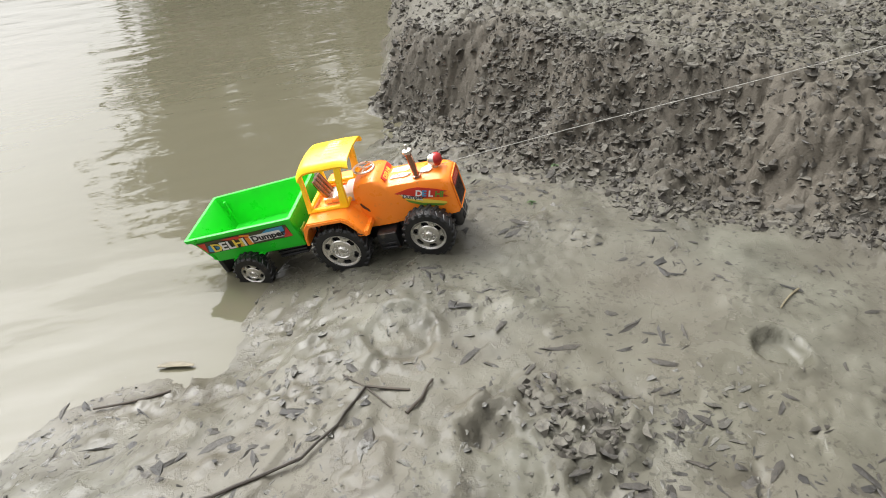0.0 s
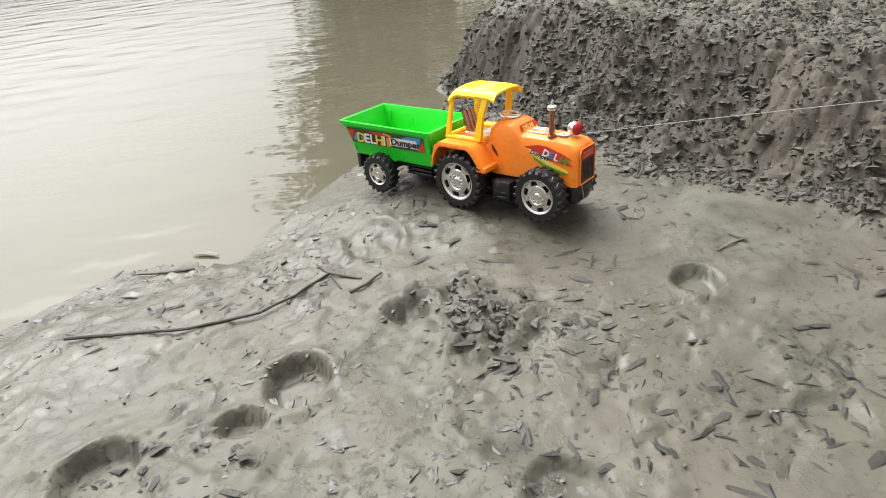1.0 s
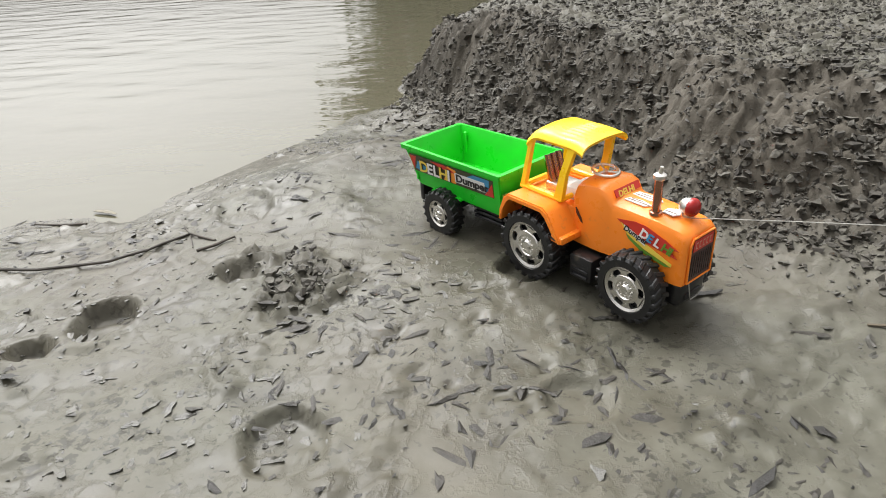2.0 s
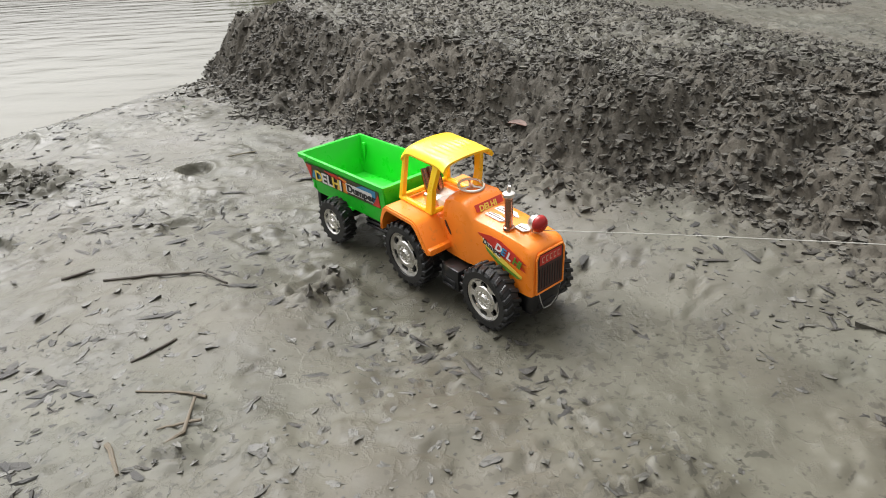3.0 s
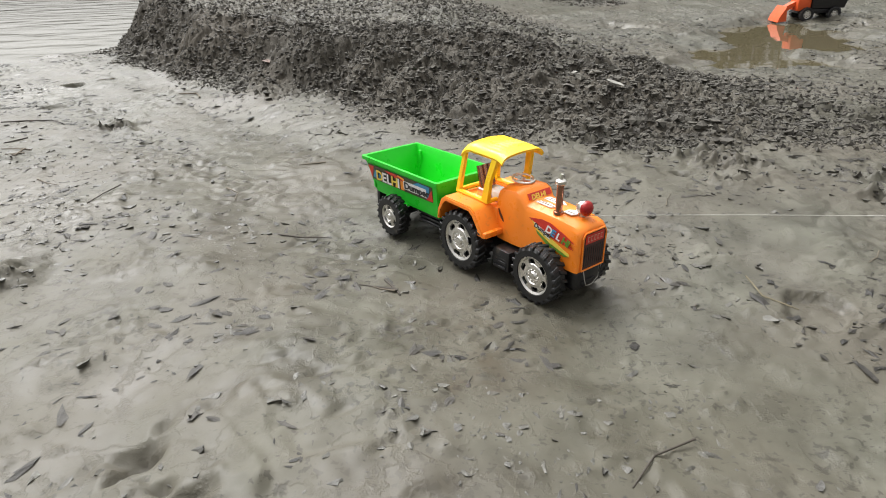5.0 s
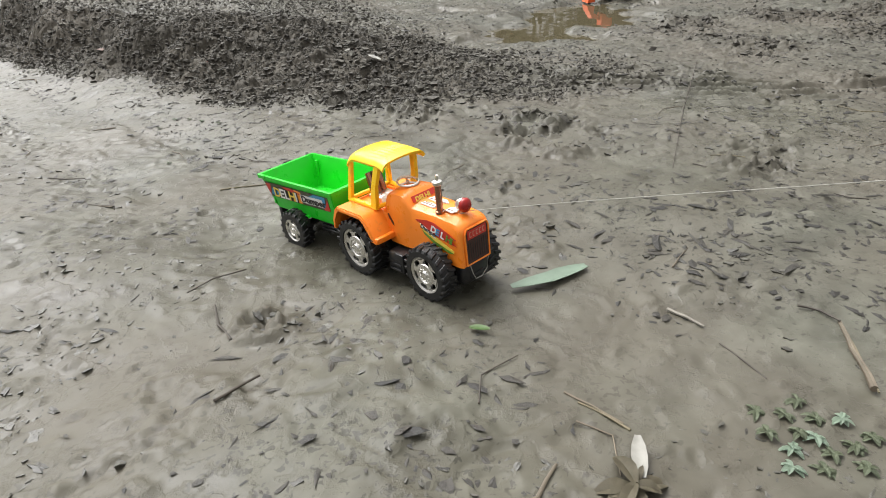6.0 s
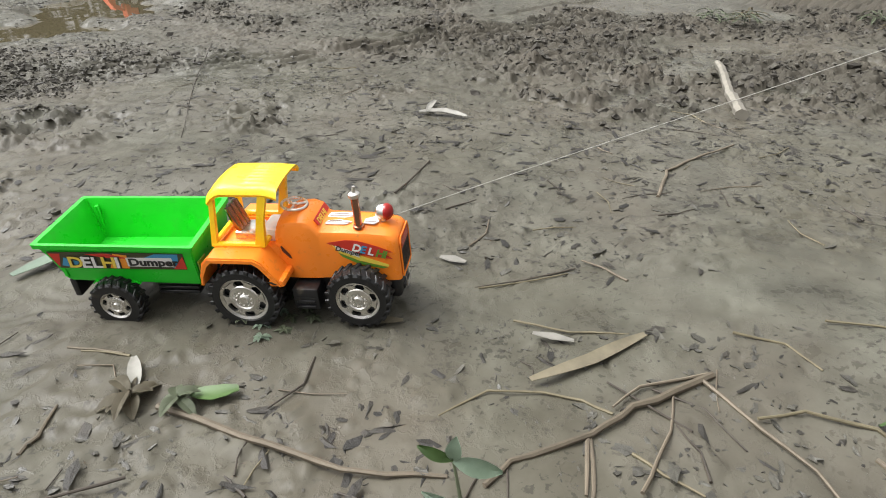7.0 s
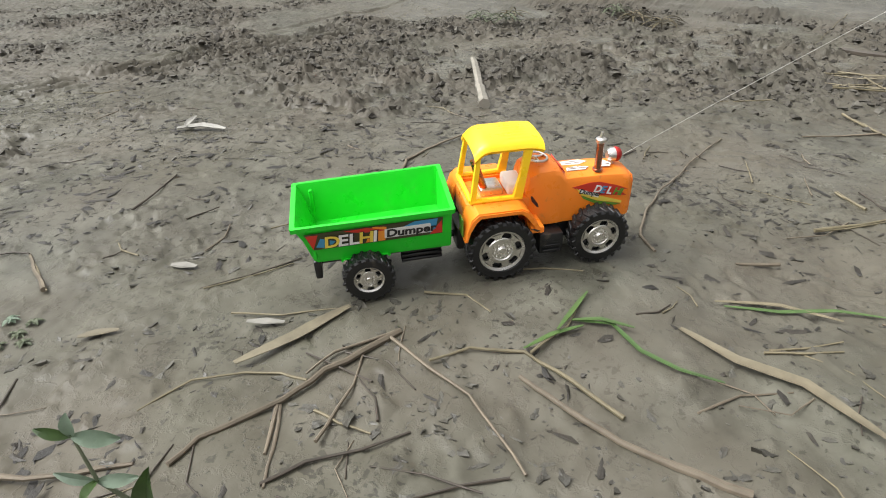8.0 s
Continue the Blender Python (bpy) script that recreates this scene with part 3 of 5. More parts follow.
def flakes(name, xy, sizes, mat, label, seed, tilt=10.0, proud=0.15, slim=0.5):
    """Torn bits of mud skin: ragged thick slips, each tilted, one edge sunk and the other standing proud."""
    rng = np.random.default_rng(seed)
    n, k = len(xy), 9
    ring = np.linspace(0, math.tau, k, endpoint=False)
    reach = rng.uniform(0.45, 1.15, (n, k))
    long, wide = rng.uniform(0.9, 1.5, n)[:, None], rng.uniform(0.6, 1.4, n)[:, None] * slim
    px, py = np.cos(ring) * reach * long, np.sin(ring) * reach * wide
    lean = np.tan(np.radians(np.abs(rng.normal(0, tilt, n))))[:, None]
    way = rng.uniform(0, math.tau, n)[:, None]
    top = lean * (px * np.cos(way) + py * np.sin(way)) + proud * rng.uniform(0.2, 1.0, n)[:, None] * 0.6 + rng.normal(0, 0.05, (n, k))
    crown = proud * rng.uniform(0.4, 1.0, n) * 0.7
    a = rng.uniform(0, math.tau, n)[:, None]
    x, y = px * np.cos(a) - py * np.sin(a), px * np.sin(a) + py * np.cos(a)
    z0 = terrain(xy[None, :, 0], xy[None, :, 1])[0][0][:, None]
    r = np.asarray(sizes)[:, None]
    upper = np.stack([xy[:, 0:1] + x * r, xy[:, 1:2] + y * r, z0 + top * r], -1)
    lower = np.stack([xy[:, 0:1] + x * r * 0.9, xy[:, 1:2] + y * r * 0.9, z0 + np.minimum(top - 0.25, -0.25) * r], -1)
    mid = np.stack([xy[:, 0:1], xy[:, 1:2], z0 + crown[:, None] * r], -1)
    pts = np.concatenate([upper, lower, mid], 1).reshape(-1, 3)
    f = [(i, (i + 1) % k, 2 * k) for i in range(k)] + [(i, k + i, (i + 1) % k) for i in range(k)] + [((i + 1) % k, k + i, k + (i + 1) % k) for i in range(k)]
    faces = (np.array(f)[None] + (np.arange(n) * (2 * k + 1))[:, None, None]).reshape(-1, 3).astype(np.int32)
    me = bpy.data.meshes.new(name)
    me.vertices.add(len(pts))
    me.vertices.foreach_set("co", pts.astype(np.float32).ravel())
    me.loops.add(faces.size)
    me.loops.foreach_set("vertex_index", faces.ravel())
    me.polygons.add(len(faces))
    me.polygons.foreach_set("loop_start", np.arange(0, faces.size, 3, dtype=np.int32))
    me.update(calc_edges=True)
    me.shade_flat()
    me.materials.append(mat)
    return tagged(new(name, me), label, kind="stuff")


def bank_clods():
    p, rng = pick(230000, 5, (-0.15, 2.3, -0.4, 2.6), lambda x, y, c: np.clip(c * 2.4 - 0.25, 0, 1) * (0.35 + 0.65 * (value_noise(x / 0.12, y / 0.12, 8) > -0.3)))
    size = 0.0022 + 0.007 * rng.random(len(p)) ** 4
    scatter("bank_clods", p, size, clod_soil, "crumbly grey-brown clods on the mud bank", 6, 0.7, 0.5, jag=0.5)
    p, rng = pick(60000, 9, (1.4, 4.2, -2.3, 1.6), lambda x, y, c: np.clip(c * 1.8 - 0.4, 0, 1) * 0.8)
    size = 0.003 + 0.011 * rng.random(len(p)) ** 3.5
    scatter("mud_clods", p, size, clod_soil, "dark trampled mud clods on the flat", 7, 0.65, 0.45, jag=0.5)


def flat_crumbs():
    patch = lambda x, y: np.clip(0.25 + 0.9 * value_noise(x / 0.17, y / 0.17, 18) + 0.5 * value_noise(x / 0.05, y / 0.05, 19), 0.02, 1)
    p, rng = pick(95000, 21, (-0.75, 3.3, -2.2, 1.5), lambda x, y, c: patch(x, y) * (1 - c))
    flakes("mud_flakes", p, 0.0021 + 0.0078 * rng.random(len(p)) ** 4, mud_flake, "torn flakes of wet mud skin over the flat", 22)
    # many of these dark slips stand in for small shadows on the flat
    p, rng = pick(60000, 23, (-0.75, 3.3, -2.2, 1.5), lambda x, y, c: patch(x + 5, y) * (1 - 0.6 * c))
    size = 0.0015 + 0.0048 * rng.random(len(p)) ** 2.6
    scatter("leaf_litter_and_shade", p, size, litter, "dark bits of rotten leaf and bark, also standing in for shadow flecks in the mud", 24, 0.2, 0.05, 3.0, jag=0.6)


def churned_mud():
    """Ragged lips of mud turned up at the churned spots."""
    rng = np.random.default_rng(31)
    p = np.concatenate([np.stack([x + r * rng.standard_normal(int(260 * r)) * 0.7, y + r * rng.standard_normal(int(260 * r)) * 0.55], -1) for x, y, r in HEAPS[:9] + [(1.11, -0.3, 0.03), (1.0, -0.11, 0.02)]])
    flakes("churned_mud", p, 0.003 + 0.007 * rng.random(len(p)) ** 2.5, mud_flake, "ragged lips of mud turned up from the flat", 33, 20.0, 0.2, 0.6)


bank_clods()
flat_crumbs()
churned_mud()


# ---- sticks, leaves and plants ----
def lie(points, lift):
    pts = [Vector((x, y, 0)) for x, y in points]
    fine = []
    for a, b in zip(pts, pts[1:]):
        steps = max(2, int((b - a).length / 0.018))
        fine += [a.lerp(b, i / steps) for i in range(steps)]
    fine.append(pts[-1])
    hs = levels([(p.x, p.y) for p in fine])
    hs = [float(np.max(hs[max(0, i - 2):i + 3])) for i in range(len(hs))]
    hs = [float(np.mean(hs[max(0, i - 2):i + 3])) for i in range(len(hs))]
    return [Vector((p.x, p.y, h + lift)) for p, h in zip(fine, hs)]


STICK_LABELS = {"dry_stick": "dry light-brown stick lying on the mud", "wet_stick": "dark wet stick lying on the mud", "bleached_stick": "pale bleached stick on the mud", "dry_straw": "dry straw-coloured stalk lying on the mud"}


def stick_mesh(points, radius, rnd):
    bm = bmesh.new()
    path = lie(points, radius * 0.3)
    n = len(path)
    path = [p + Vector((rnd.gauss(0, 1), rnd.gauss(0, 1), 0)) * min(radius * 0.3, 0.0008) for p in path]
    radii = [radius * (0.62 + 0.38 * i / max(1, n - 1)) * rnd.uniform(0.9, 1.1) for i in range(n)]
    tube(bm, path, radii[::rnd.choice((1, -1))], 7)
    return bm


def stick(points, radius, mat, twigs=()):
    radius *= 0.78
    rnd = random.Random(int(1000 * (points[0][0] + 7 * points[0][1])))
    kind = "branch" if twigs else "stalk" if mat is straw else "stick"
    label = STICK_LABELS[mat.name]
    if not twigs:
        return tagged(part(kind, stick_mesh(points, radius, rnd), mat), label, kind, "loose sticks")
    thing = new(kind)
    tagged(thing, "forked " + label, kind, "loose sticks")
    part("stem", stick_mesh(points, radius, rnd), mat, thing)
    for pts, r in twigs:
        part("twig", stick_mesh(pts, 0.78 * r, rnd), mat, thing)
    return thing


def blade(points, width, mat, name, label, category, lift=0.002, curl=0.2):
    """A leaf or a strip: widest in its middle, folded along its rib, with thickness."""
    path = lie(points, lift)
    n = len(path)
    bm = bmesh.new()
    rows = []
    for i, p in enumerate(path):
        d = (path[min(i + 1, n - 1)] - path[max(i - 1, 0)]).normalized()
        a = Vector((0, 0, 1)).cross(d).normalized()
        u = i / (n - 1)
        w = width * (0.12 + 0.88 * math.sin(math.pi * (0.06 + 0.88 * u)) ** 0.7)
        up = Vector((0, 0, curl * w))
        rows.append([bm.verts.new(p + a * w + up), bm.verts.new(p + a * w * 0.5 + up * 0.3), bm.verts.new(p), bm.verts.new(p - a * w * 0.5 + up * 0.2), bm.verts.new(p - a * w + up * 0.7)])
    for r0, r1 in zip(rows, rows[1:]):
        for k in range(4):
            bm.faces.new((r0[k], r0[k + 1], r1[k + 1], r1[k]))
    bmesh.ops.recalc_face_normals(bm, faces=bm.faces)
    r = bmesh.ops.solidify(bm, geom=list(bm.faces), thickness=0.0006)
    return tagged(part(name, bm, mat), label, category)


def sprig(x, y, count, size, mat, rise, label, seed, name="seedling", category="plant", slim=1.0):
    """A low plant: a short stem and leaves that spread from it."""
    rnd = random.Random(seed)
    thing = new(name)
    thing.matrix_basis = pose(x, y, level_at(x, y))
    tagged(thing, label, category)
    bm = bmesh.new()
    tube(bm, [(0, 0, -0.004), (0.001, 0, size * rise)], [0.0012, 0.0008], 6)
    part("stem", bm, mat, thing)
    for i in range(count):
        a = i * 2.4 + rnd.uniform(-0.5, 0.5)
        long, wide = size * rnd.uniform(0.6, 1.1), size * rnd.uniform(0.16, 0.26) * slim
        z0 = size * rise * (0.3 + 0.7 * i / count)
        d, s = Vector((math.cos(a), math.sin(a), 0)), Vector((-math.sin(a), math.cos(a), 0))
        bm = bmesh.new()
        rows = []
        for k in range(6):
            u = k / 5
            c = d * long * u + Vector((0, 0, z0 + long * (0.35 * u - 0.5 * u * u)))
            w = wide * math.sin(math.pi * (0.08 + 0.88 * u)) ** 0.8
            rows.append([bm.verts.new(c + s * w + Vector((0, 0, w * 0.4))), bm.verts.new(c), bm.verts.new(c - s * w + Vector((0, 0, w * 0.4)))])
        for r0, r1 in zip(rows, rows[1:]):
            for k in range(2):
                bm.faces.new((r0[k], r0[k + 1], r1[k + 1], r1[k]))
        bmesh.ops.solidify(bm, geom=list(bm.faces), thickness=0.0004)
        part("leaf", bm, mat, thing)
    return thing


def tall_weed():
    """A leaning weed: a long stem with pale leaves at its nodes and one fresh green leaf."""
    thing = new("tall_weed")
    foot = Vector((1.673, -1.712, level_at(1.673, -1.712)))
    thing.matrix_basis = Matrix.Translation(foot)
    tagged(thing, "leaning weed with pale grey-green leaves and one fresh green leaf", "weed")
    right, up = Vector((0.53, -0.85, 0)), Vector((0, 0, 1))
    mid, low, node = Vector((-0.018, 0.012, 0.05)), Vector((-0.030, 0.022, 0.078)), Vector((-0.032, 0.028, 0.118))
    bm = bmesh.new()
    tube(bm, [Vector((0, 0, -0.006)), mid, low, node], [0.0022, 0.0019, 0.0015, 0.0009], 7)
    part("stem", bm, leaf_weed, thing)
    leaves = [(node, node + 0.030 * right - 0.004 * up, 0.006, leaf_weed2), (node, node + 0.002 * right + 0.02 * up, 0.005, leaf_weed2), (node, node - 0.022 * right + 0.008 * up, 0.004, leaf_green),
              (low, low + 0.028 * right + 0.002 * up, 0.005, leaf_weed2), (low, low - 0.026 * right + 0.01 * up, 0.004, leaf_weed2), (low, low + Vector((-0.02, -0.012, 0.004)), 0.004, leaf_green),
              (Vector((-0.013, -0.012, 0.058)), Vector((-0.029, -0.043, 0.123)), 0.0085, leaf_green), (mid, Vector((0.017, -0.026, 0.012)), 0.006, leaf_weed2), (mid, mid + 0.036 * right - 0.02 * up, 0.005, leaf_weed2),
              (mid, mid - 0.022 * right - 0.02 * up, 0.005, leaf_weed2), (mid * 0.5, mid * 0.5 + 0.03 * right - 0.008 * up, 0.006, leaf_weed2), (mid * 0.5, mid * 0.5 - 0.03 * right, 0.006, leaf_green), (mid * 0.4, Vector((-0.03, -0.03, 0.03)), 0.007, leaf_green)]
    for start, tip, wide, mat in leaves:
        way = tip - start
        side = way.cross(Vector((-0.75, -0.45, 0.5))).normalized()
        bow = side.cross(way).normalized() * way.length
        bm = bmesh.new()
        rows = []
        for k in range(8):
            u = k / 7
            c = start + way * u + bow * 0.12 * math.sin(math.pi * u)
            w = wide * math.sin(math.pi * (0.06 + 0.9 * u)) ** 0.9
            rows.append([bm.verts.new(c + side * w + bow * 0.05), bm.verts.new(c), bm.verts.new(c - side * w + bow * 0.05)])
        for r0, r1 in zip(rows, rows[1:]):
            for k in range(2):
                bm.faces.new((r0[k], r0[k + 1], r1[k + 1], r1[k]))
        bmesh.ops.solidify(bm, geom=list(bm.faces), thickness=0.0004)
        part("leaf", bm, mat, thing)
    return thing


stick([(1.584, -1.364), (1.602, -1.408), (1.618, -1.457), (1.637, -1.506), (1.651, -1.549), (1.672, -1.581), (1.703, -1.621)], 0.0045, wood)
stick([(1.714, -1.651), (1.748, -1.65), (1.787, -1.67), (1.82, -1.683), (1.873, -1.695), (1.915, -1.713), (1.959, -1.732)], 0.005, wood, twigs=[([(1.915, -1.713), (1.867, -1.734), (1.792, -1.746)], 0.0025), ([(1.816, -1.683), (1.762, -1.715)], 0.003), ([(1.861, -1.681), (1.901, -1.686), (1.958, -1.727)], 0.0025)])
stick([(1.75, -1.568), (1.806, -1.581), (1.84, -1.619), (1.855, -1.653), (1.858, -1.683)], 0.002, straw)
stick([(1.946, -1.726), (1.92, -1.789), (1.905, -1.84), (1.874, -1.884), (1.844, -1.922)], 0.003, wood)
stick([(1.926, -1.785), (1.964, -1.811), (1.984, -1.866), (1.967, -1.919), (1.941, -1.978)], 0.003, straw)
stick([(1.953, -1.872), (1.931, -1.926), (1.916, -1.982), (1.909, -2.03), (1.906, -2.087)], 0.005, wood)
stick([(1.736, -1.737), (1.773, -1.716), (1.817, -1.685)], 0.0025, wood)
stick([(1.824, -1.72), (1.821, -1.751), (1.823, -1.784)], 0.002, straw)
stick([(1.737, -1.733), (1.773, -1.751), (1.805, -1.786), (1.841, -1.813)], 0.0025, dark_wood)
stick([(2.238, -1.937), (2.276, -1.91), (2.356, -1.899), (2.468, -1.9), (2.625, -1.915), (2.755, -1.949)], 0.0025, wood)
stick([(1.914, -1.529), (1.934, -1.588), (1.977, -1.644)], 0.002, straw)
stick([(1.937, -1.459), (1.977, -1.486), (2.036, -1.519)], 0.0015, straw)
stick([(2.106, -1.787), (2.131, -1.829), (2.146, -1.874)], 0.002, straw)
stick([(2.994, -1.887), (3.014, -1.943), (3.055, -2.013)], 0.002, straw)
stick([(2.417, -2.115), (2.444, -2.156), (2.482, -2.202)], 0.002, straw)
stick([(3.02, -2.149), (2.956, -2.188), (2.897, -2.221)], 0.002, straw)
stick([(2.831, -2.084), (2.861, -2.149), (2.905, -2.214)], 0.003, wood)
stick([(2.578, -2.141), (2.545, -2.16), (2.521, -2.178)], 0.002, straw)
stick([(3.713, -2.062), (3.969, -2.11), (4.409, -2.168)], 0.0015, straw)
stick([(2.101, -2.083), (2.124, -2.118), (2.15, -2.149)], 0.002, straw)
stick([(2.094, -2.079), (2.11, -2.114), (2.13, -2.149)], 0.002, straw)
stick([(2.312, -1.5), (2.414, -1.464), (2.512, -1.479), (2.605, -1.5)], 0.0035, wood)
stick([(1.977, -1.872), (2.034, -1.891), (2.093, -1.89)], 0.002, straw)
stick([(1.948, -0.719), (2.142, -0.417), (2.449, 0.041)], 0.0015, dark_wood)
stick([(2.074, -1.515), (2.075, -1.547), (2.067, -1.582)], 0.0025, wood)
stick([(1.476, -1.335), (1.494, -1.324), (1.522, -1.295)], 0.003, wood)
stick([(1.89, -1.184), (1.866, -1.238), (1.845, -1.286)], 0.002, straw)
stick([(1.391, -1.365), (1.44, -1.39), (1.493, -1.414), (1.528, -1.428)], 0.002, dark_wood)
stick([(1.57, -1.225), (1.588, -1.249), (1.601, -1.271)], 0.002, straw)
stick([(1.935, -1.454), (1.988, -1.488), (2.054, -1.518)], 0.0015, dark_wood)
stick([(1.204, -0.943), (1.214, -0.991), (1.232, -1.027)], 0.0025, dark_wood)
stick([(0.116, 0.343), (0.171, 0.348), (0.227, 0.351), (0.264, 0.319)], 0.0025, dark_wood)
stick([(0.068, 0.349), (0.097, 0.369)], 0.003, dark_wood)
stick([(-0.613, 0.788), (-0.458, 0.767), (-0.372, 0.778), (-0.333, 0.802), (-0.291, 0.842), (-0.248, 0.817)], 0.003, dark_wood, twigs=[([(-0.261, 0.785), (-0.241, 0.8), (-0.222, 0.819)], 0.003), ([(-0.31, 0.871), (-0.291, 0.842), (-0.273, 0.803)], 0.0015)])
stick([(2.276, -2.03), (2.3, -2.08)], 0.0035, wood)
stick([(0.952, -0.54), (0.975, -0.549), (0.999, -0.561)], 0.002, dark_wood)
stick([(1.168, -0.512), (1.206, -0.508), (1.253, -0.51)], 0.002, straw)
stick([(0.838, -0.06), (0.862, -0.057), (0.887, -0.052)], 0.0025, wood)
stick([(2.037, -1.21), (2.111, -1.179), (2.169, -1.155)], 0.0025, dark_wood)
stick([(0.459, 0.587), (0.509, 0.582), (0.527, 0.538)], 0.003, wood)
stick([(0.187, 0.764), (0.211, 0.777), (0.232, 0.785)], 0.002, straw)
stick([(3.119, -1.254), (2.949, -1.353), (2.784, -1.446)], 0.017, pale_wood)
stick([(3.68, -2.146), (3.648, -2.204), (3.63, -2.3)], 0.014, dark_wood)
blade([(2.092, -1.996), (2.064, -2.055), (2.057, -2.116), (2.011, -2.181)], 0.007, leaf_dead, "bark_strip", "flat strip of pale brown bark on mud", "bark strip", 0.003)
blade([(1.842, -1.603), (1.905, -1.632), (1.977, -1.652)], 0.008, leaf_dead, "dead_leaf", "long dry curled leaf of pale brown", "leaf")
blade([(2.046, -1.893), (2.06, -1.932), (2.031, -1.969), (2.022, -2.009), (2.023, -2.05)], 0.0028, leaf_green, "reed", "long green grass blade lying on mud", "reed")
blade([(2.17, -2.031), (2.185, -2.088), (2.219, -2.143), (2.23, -2.191)], 0.003, leaf_green, "reed", "long green grass blade lying on mud", "reed")
blade([(2.175, -2.02), (2.2, -2.088), (2.2, -2.15)], 0.003, straw, "reed", "withered yellow grass blade lying on mud", "reed")
for gx, gy in ((3.33, -2.12), (3.24, -2.11), (3.36, -2.14), (3.28, -2.16)):
    blade([(gx, gy), (gx - 0.01, gy - 0.06), (gx + 0.03, gy - 0.13)], 0.004, straw, "reed", "withered yellow grass blade lying on mud", "reed")
blade([(1.57, -1.008), (1.621, -1.001), (1.679, -0.984)], 0.012, leaf_grey, "fallen_leaf", "grey-green fallen leaf lying face down", "leaf", 0.004)
blade([(1.497, -1.085), (1.507, -1.089), (1.518, -1.094)], 0.005, leaf_green, "fallen_leaf", "small green fallen leaf", "leaf", 0.004)
blade([(2.352, -0.95), (2.385, -0.99), (2.393, -1.043)], 0.010, leaf_pale, "fallen_leaf", "bleached white folded leaf", "leaf", 0.004, 0.6)
blade([(2.362, -0.963), (2.39, -0.945), (2.428, -0.925)], 0.007, leaf_pale, "fallen_leaf", "bleached white folded leaf", "leaf", 0.006, 0.5)
blade([(2.018, -1.886), (2.056, -1.889), (2.101, -1.892)], 0.003, leaf_green, "reed", "long green grass blade lying on mud", "reed", 0.004)
blade([(1.978, -1.865), (2.013, -1.882), (2.042, -1.906)], 0.003, leaf_green, "reed", "long green grass blade lying on mud", "reed", 0.004)
blade([(2.044, -1.893), (2.060, -1.919), (2.061, -1.955)], 0.003, leaf_green, "reed", "long green grass blade lying on mud", "reed", 0.004)
stick([(3.224, -2.126), (3.260, -2.184), (3.329, -2.241)], 0.0035, straw)
stick([(3.374, -2.137), (3.364, -2.185), (3.246, -2.237)], 0.0035, straw)
stick([(3.313, -2.107), (3.371, -2.173), (3.389, -2.243)], 0.0035, straw)
stick([(3.172, -2.127), (3.186, -2.182), (3.194, -2.234)], 0.0035, straw)
stick([(2.420, -2.114), (2.449, -2.155), (2.491, -2.202)], 0.0035, straw)
stick([(2.568, -2.137), (2.547, -2.156), (2.520, -2.177)], 0.0035, straw)
stick([(3.018, -2.149), (2.962, -2.178), (2.895, -2.221)], 0.0035, straw)
stick([(-0.590, 0.970), (-0.549, 0.965), (-0.505, 0.963)], 0.0028, dark_wood)
blade([(-0.520, 1.018), (-0.499, 1.013), (-0.477, 1.002)], 0.005, leaf_dead, "fallen_leaf", "sodden brown leaf at the edge of the water", "leaf", 0.004)
stick([(0.200, 0.176), (0.216, 0.192), (0.233, 0.209)], 0.0022, dark_wood)
stick([(0.218, 0.057), (0.227, 0.041), (0.237, 0.023)], 0.003, wood)
stick([(0.265, 0.047), (0.277, 0.061), (0.276, 0.103)], 0.0028, wood)
stick([(0.219, 0.126), (0.250, 0.122), (0.284, 0.110)], 0.002, wood)
stick([(0.254, 0.067), (0.267, 0.071), (0.287, 0.075)], 0.002, wood)
stick([(1.045, -0.255), (1.065, -0.276), (1.074, -0.302)], 0.002, wood)
stick([(0.984, -0.529), (0.993, -0.551), (1.001, -0.571)], 0.0022, dark_wood)
stick([(0.960, -0.543), (0.978, -0.554), (0.995, -0.562)], 0.0018, wood)
stick([(1.110, -0.375), (1.117, -0.378), (1.123, -0.381)], 0.002, pale_wood)
stick([(1.227, -1.150), (1.247, -1.136), (1.268, -1.120)], 0.0026, dark_wood)
stick([(1.729, -1.100), (1.742, -1.122), (1.751, -1.144)], 0.003, pale_wood)
stick([(1.891, -1.179), (1.869, -1.226), (1.845, -1.281)], 0.0045, wood)
stick([(1.868, -1.141), (1.884, -1.157), (1.890, -1.181)], 0.002, dark_wood)
stick([(1.562, -1.209), (1.581, -1.233), (1.599, -1.262)], 0.002, wood)
stick([(1.751, -1.174), (1.758, -1.209), (1.762, -1.238)], 0.0014, dark_wood)
blade([(1.905, -1.560), (1.923, -1.600)], 0.006, leaf_pale, "wood_chip", "pale flat wood chip on mud", "wood chip", 0.003)
blade([(1.962, -1.372), (1.974, -1.406)], 0.008, leaf_pale, "wood_chip", "pale flat wood chip on mud", "wood chip", 0.003)
blade([(1.613, -1.374), (1.627, -1.391), (1.648, -1.402)], 0.010, leaf_green, "fallen_leaf", "dark green leaf on a broken twig", "leaf", 0.006)
blade([(1.60, -1.285), (1.59, -1.308), (1.582, -1.33)], 0.007, leaf_pale, "fallen_leaf", "small bleached leaf on mud", "leaf", 0.006)
blade([(1.80, -1.41), (1.814, -1.423), (1.83, -1.44)], 0.006, leaf_dead, "fallen_leaf", "narrow dry leaf of pale brown", "leaf", 0.003)
blade([(0.675, 0.70), (0.69, 0.69), (0.70, 0.675)], 0.010, leaf_red, "fallen_leaf", "dead russet leaf at the bank's foot", "leaf", 0.004, 0.5)
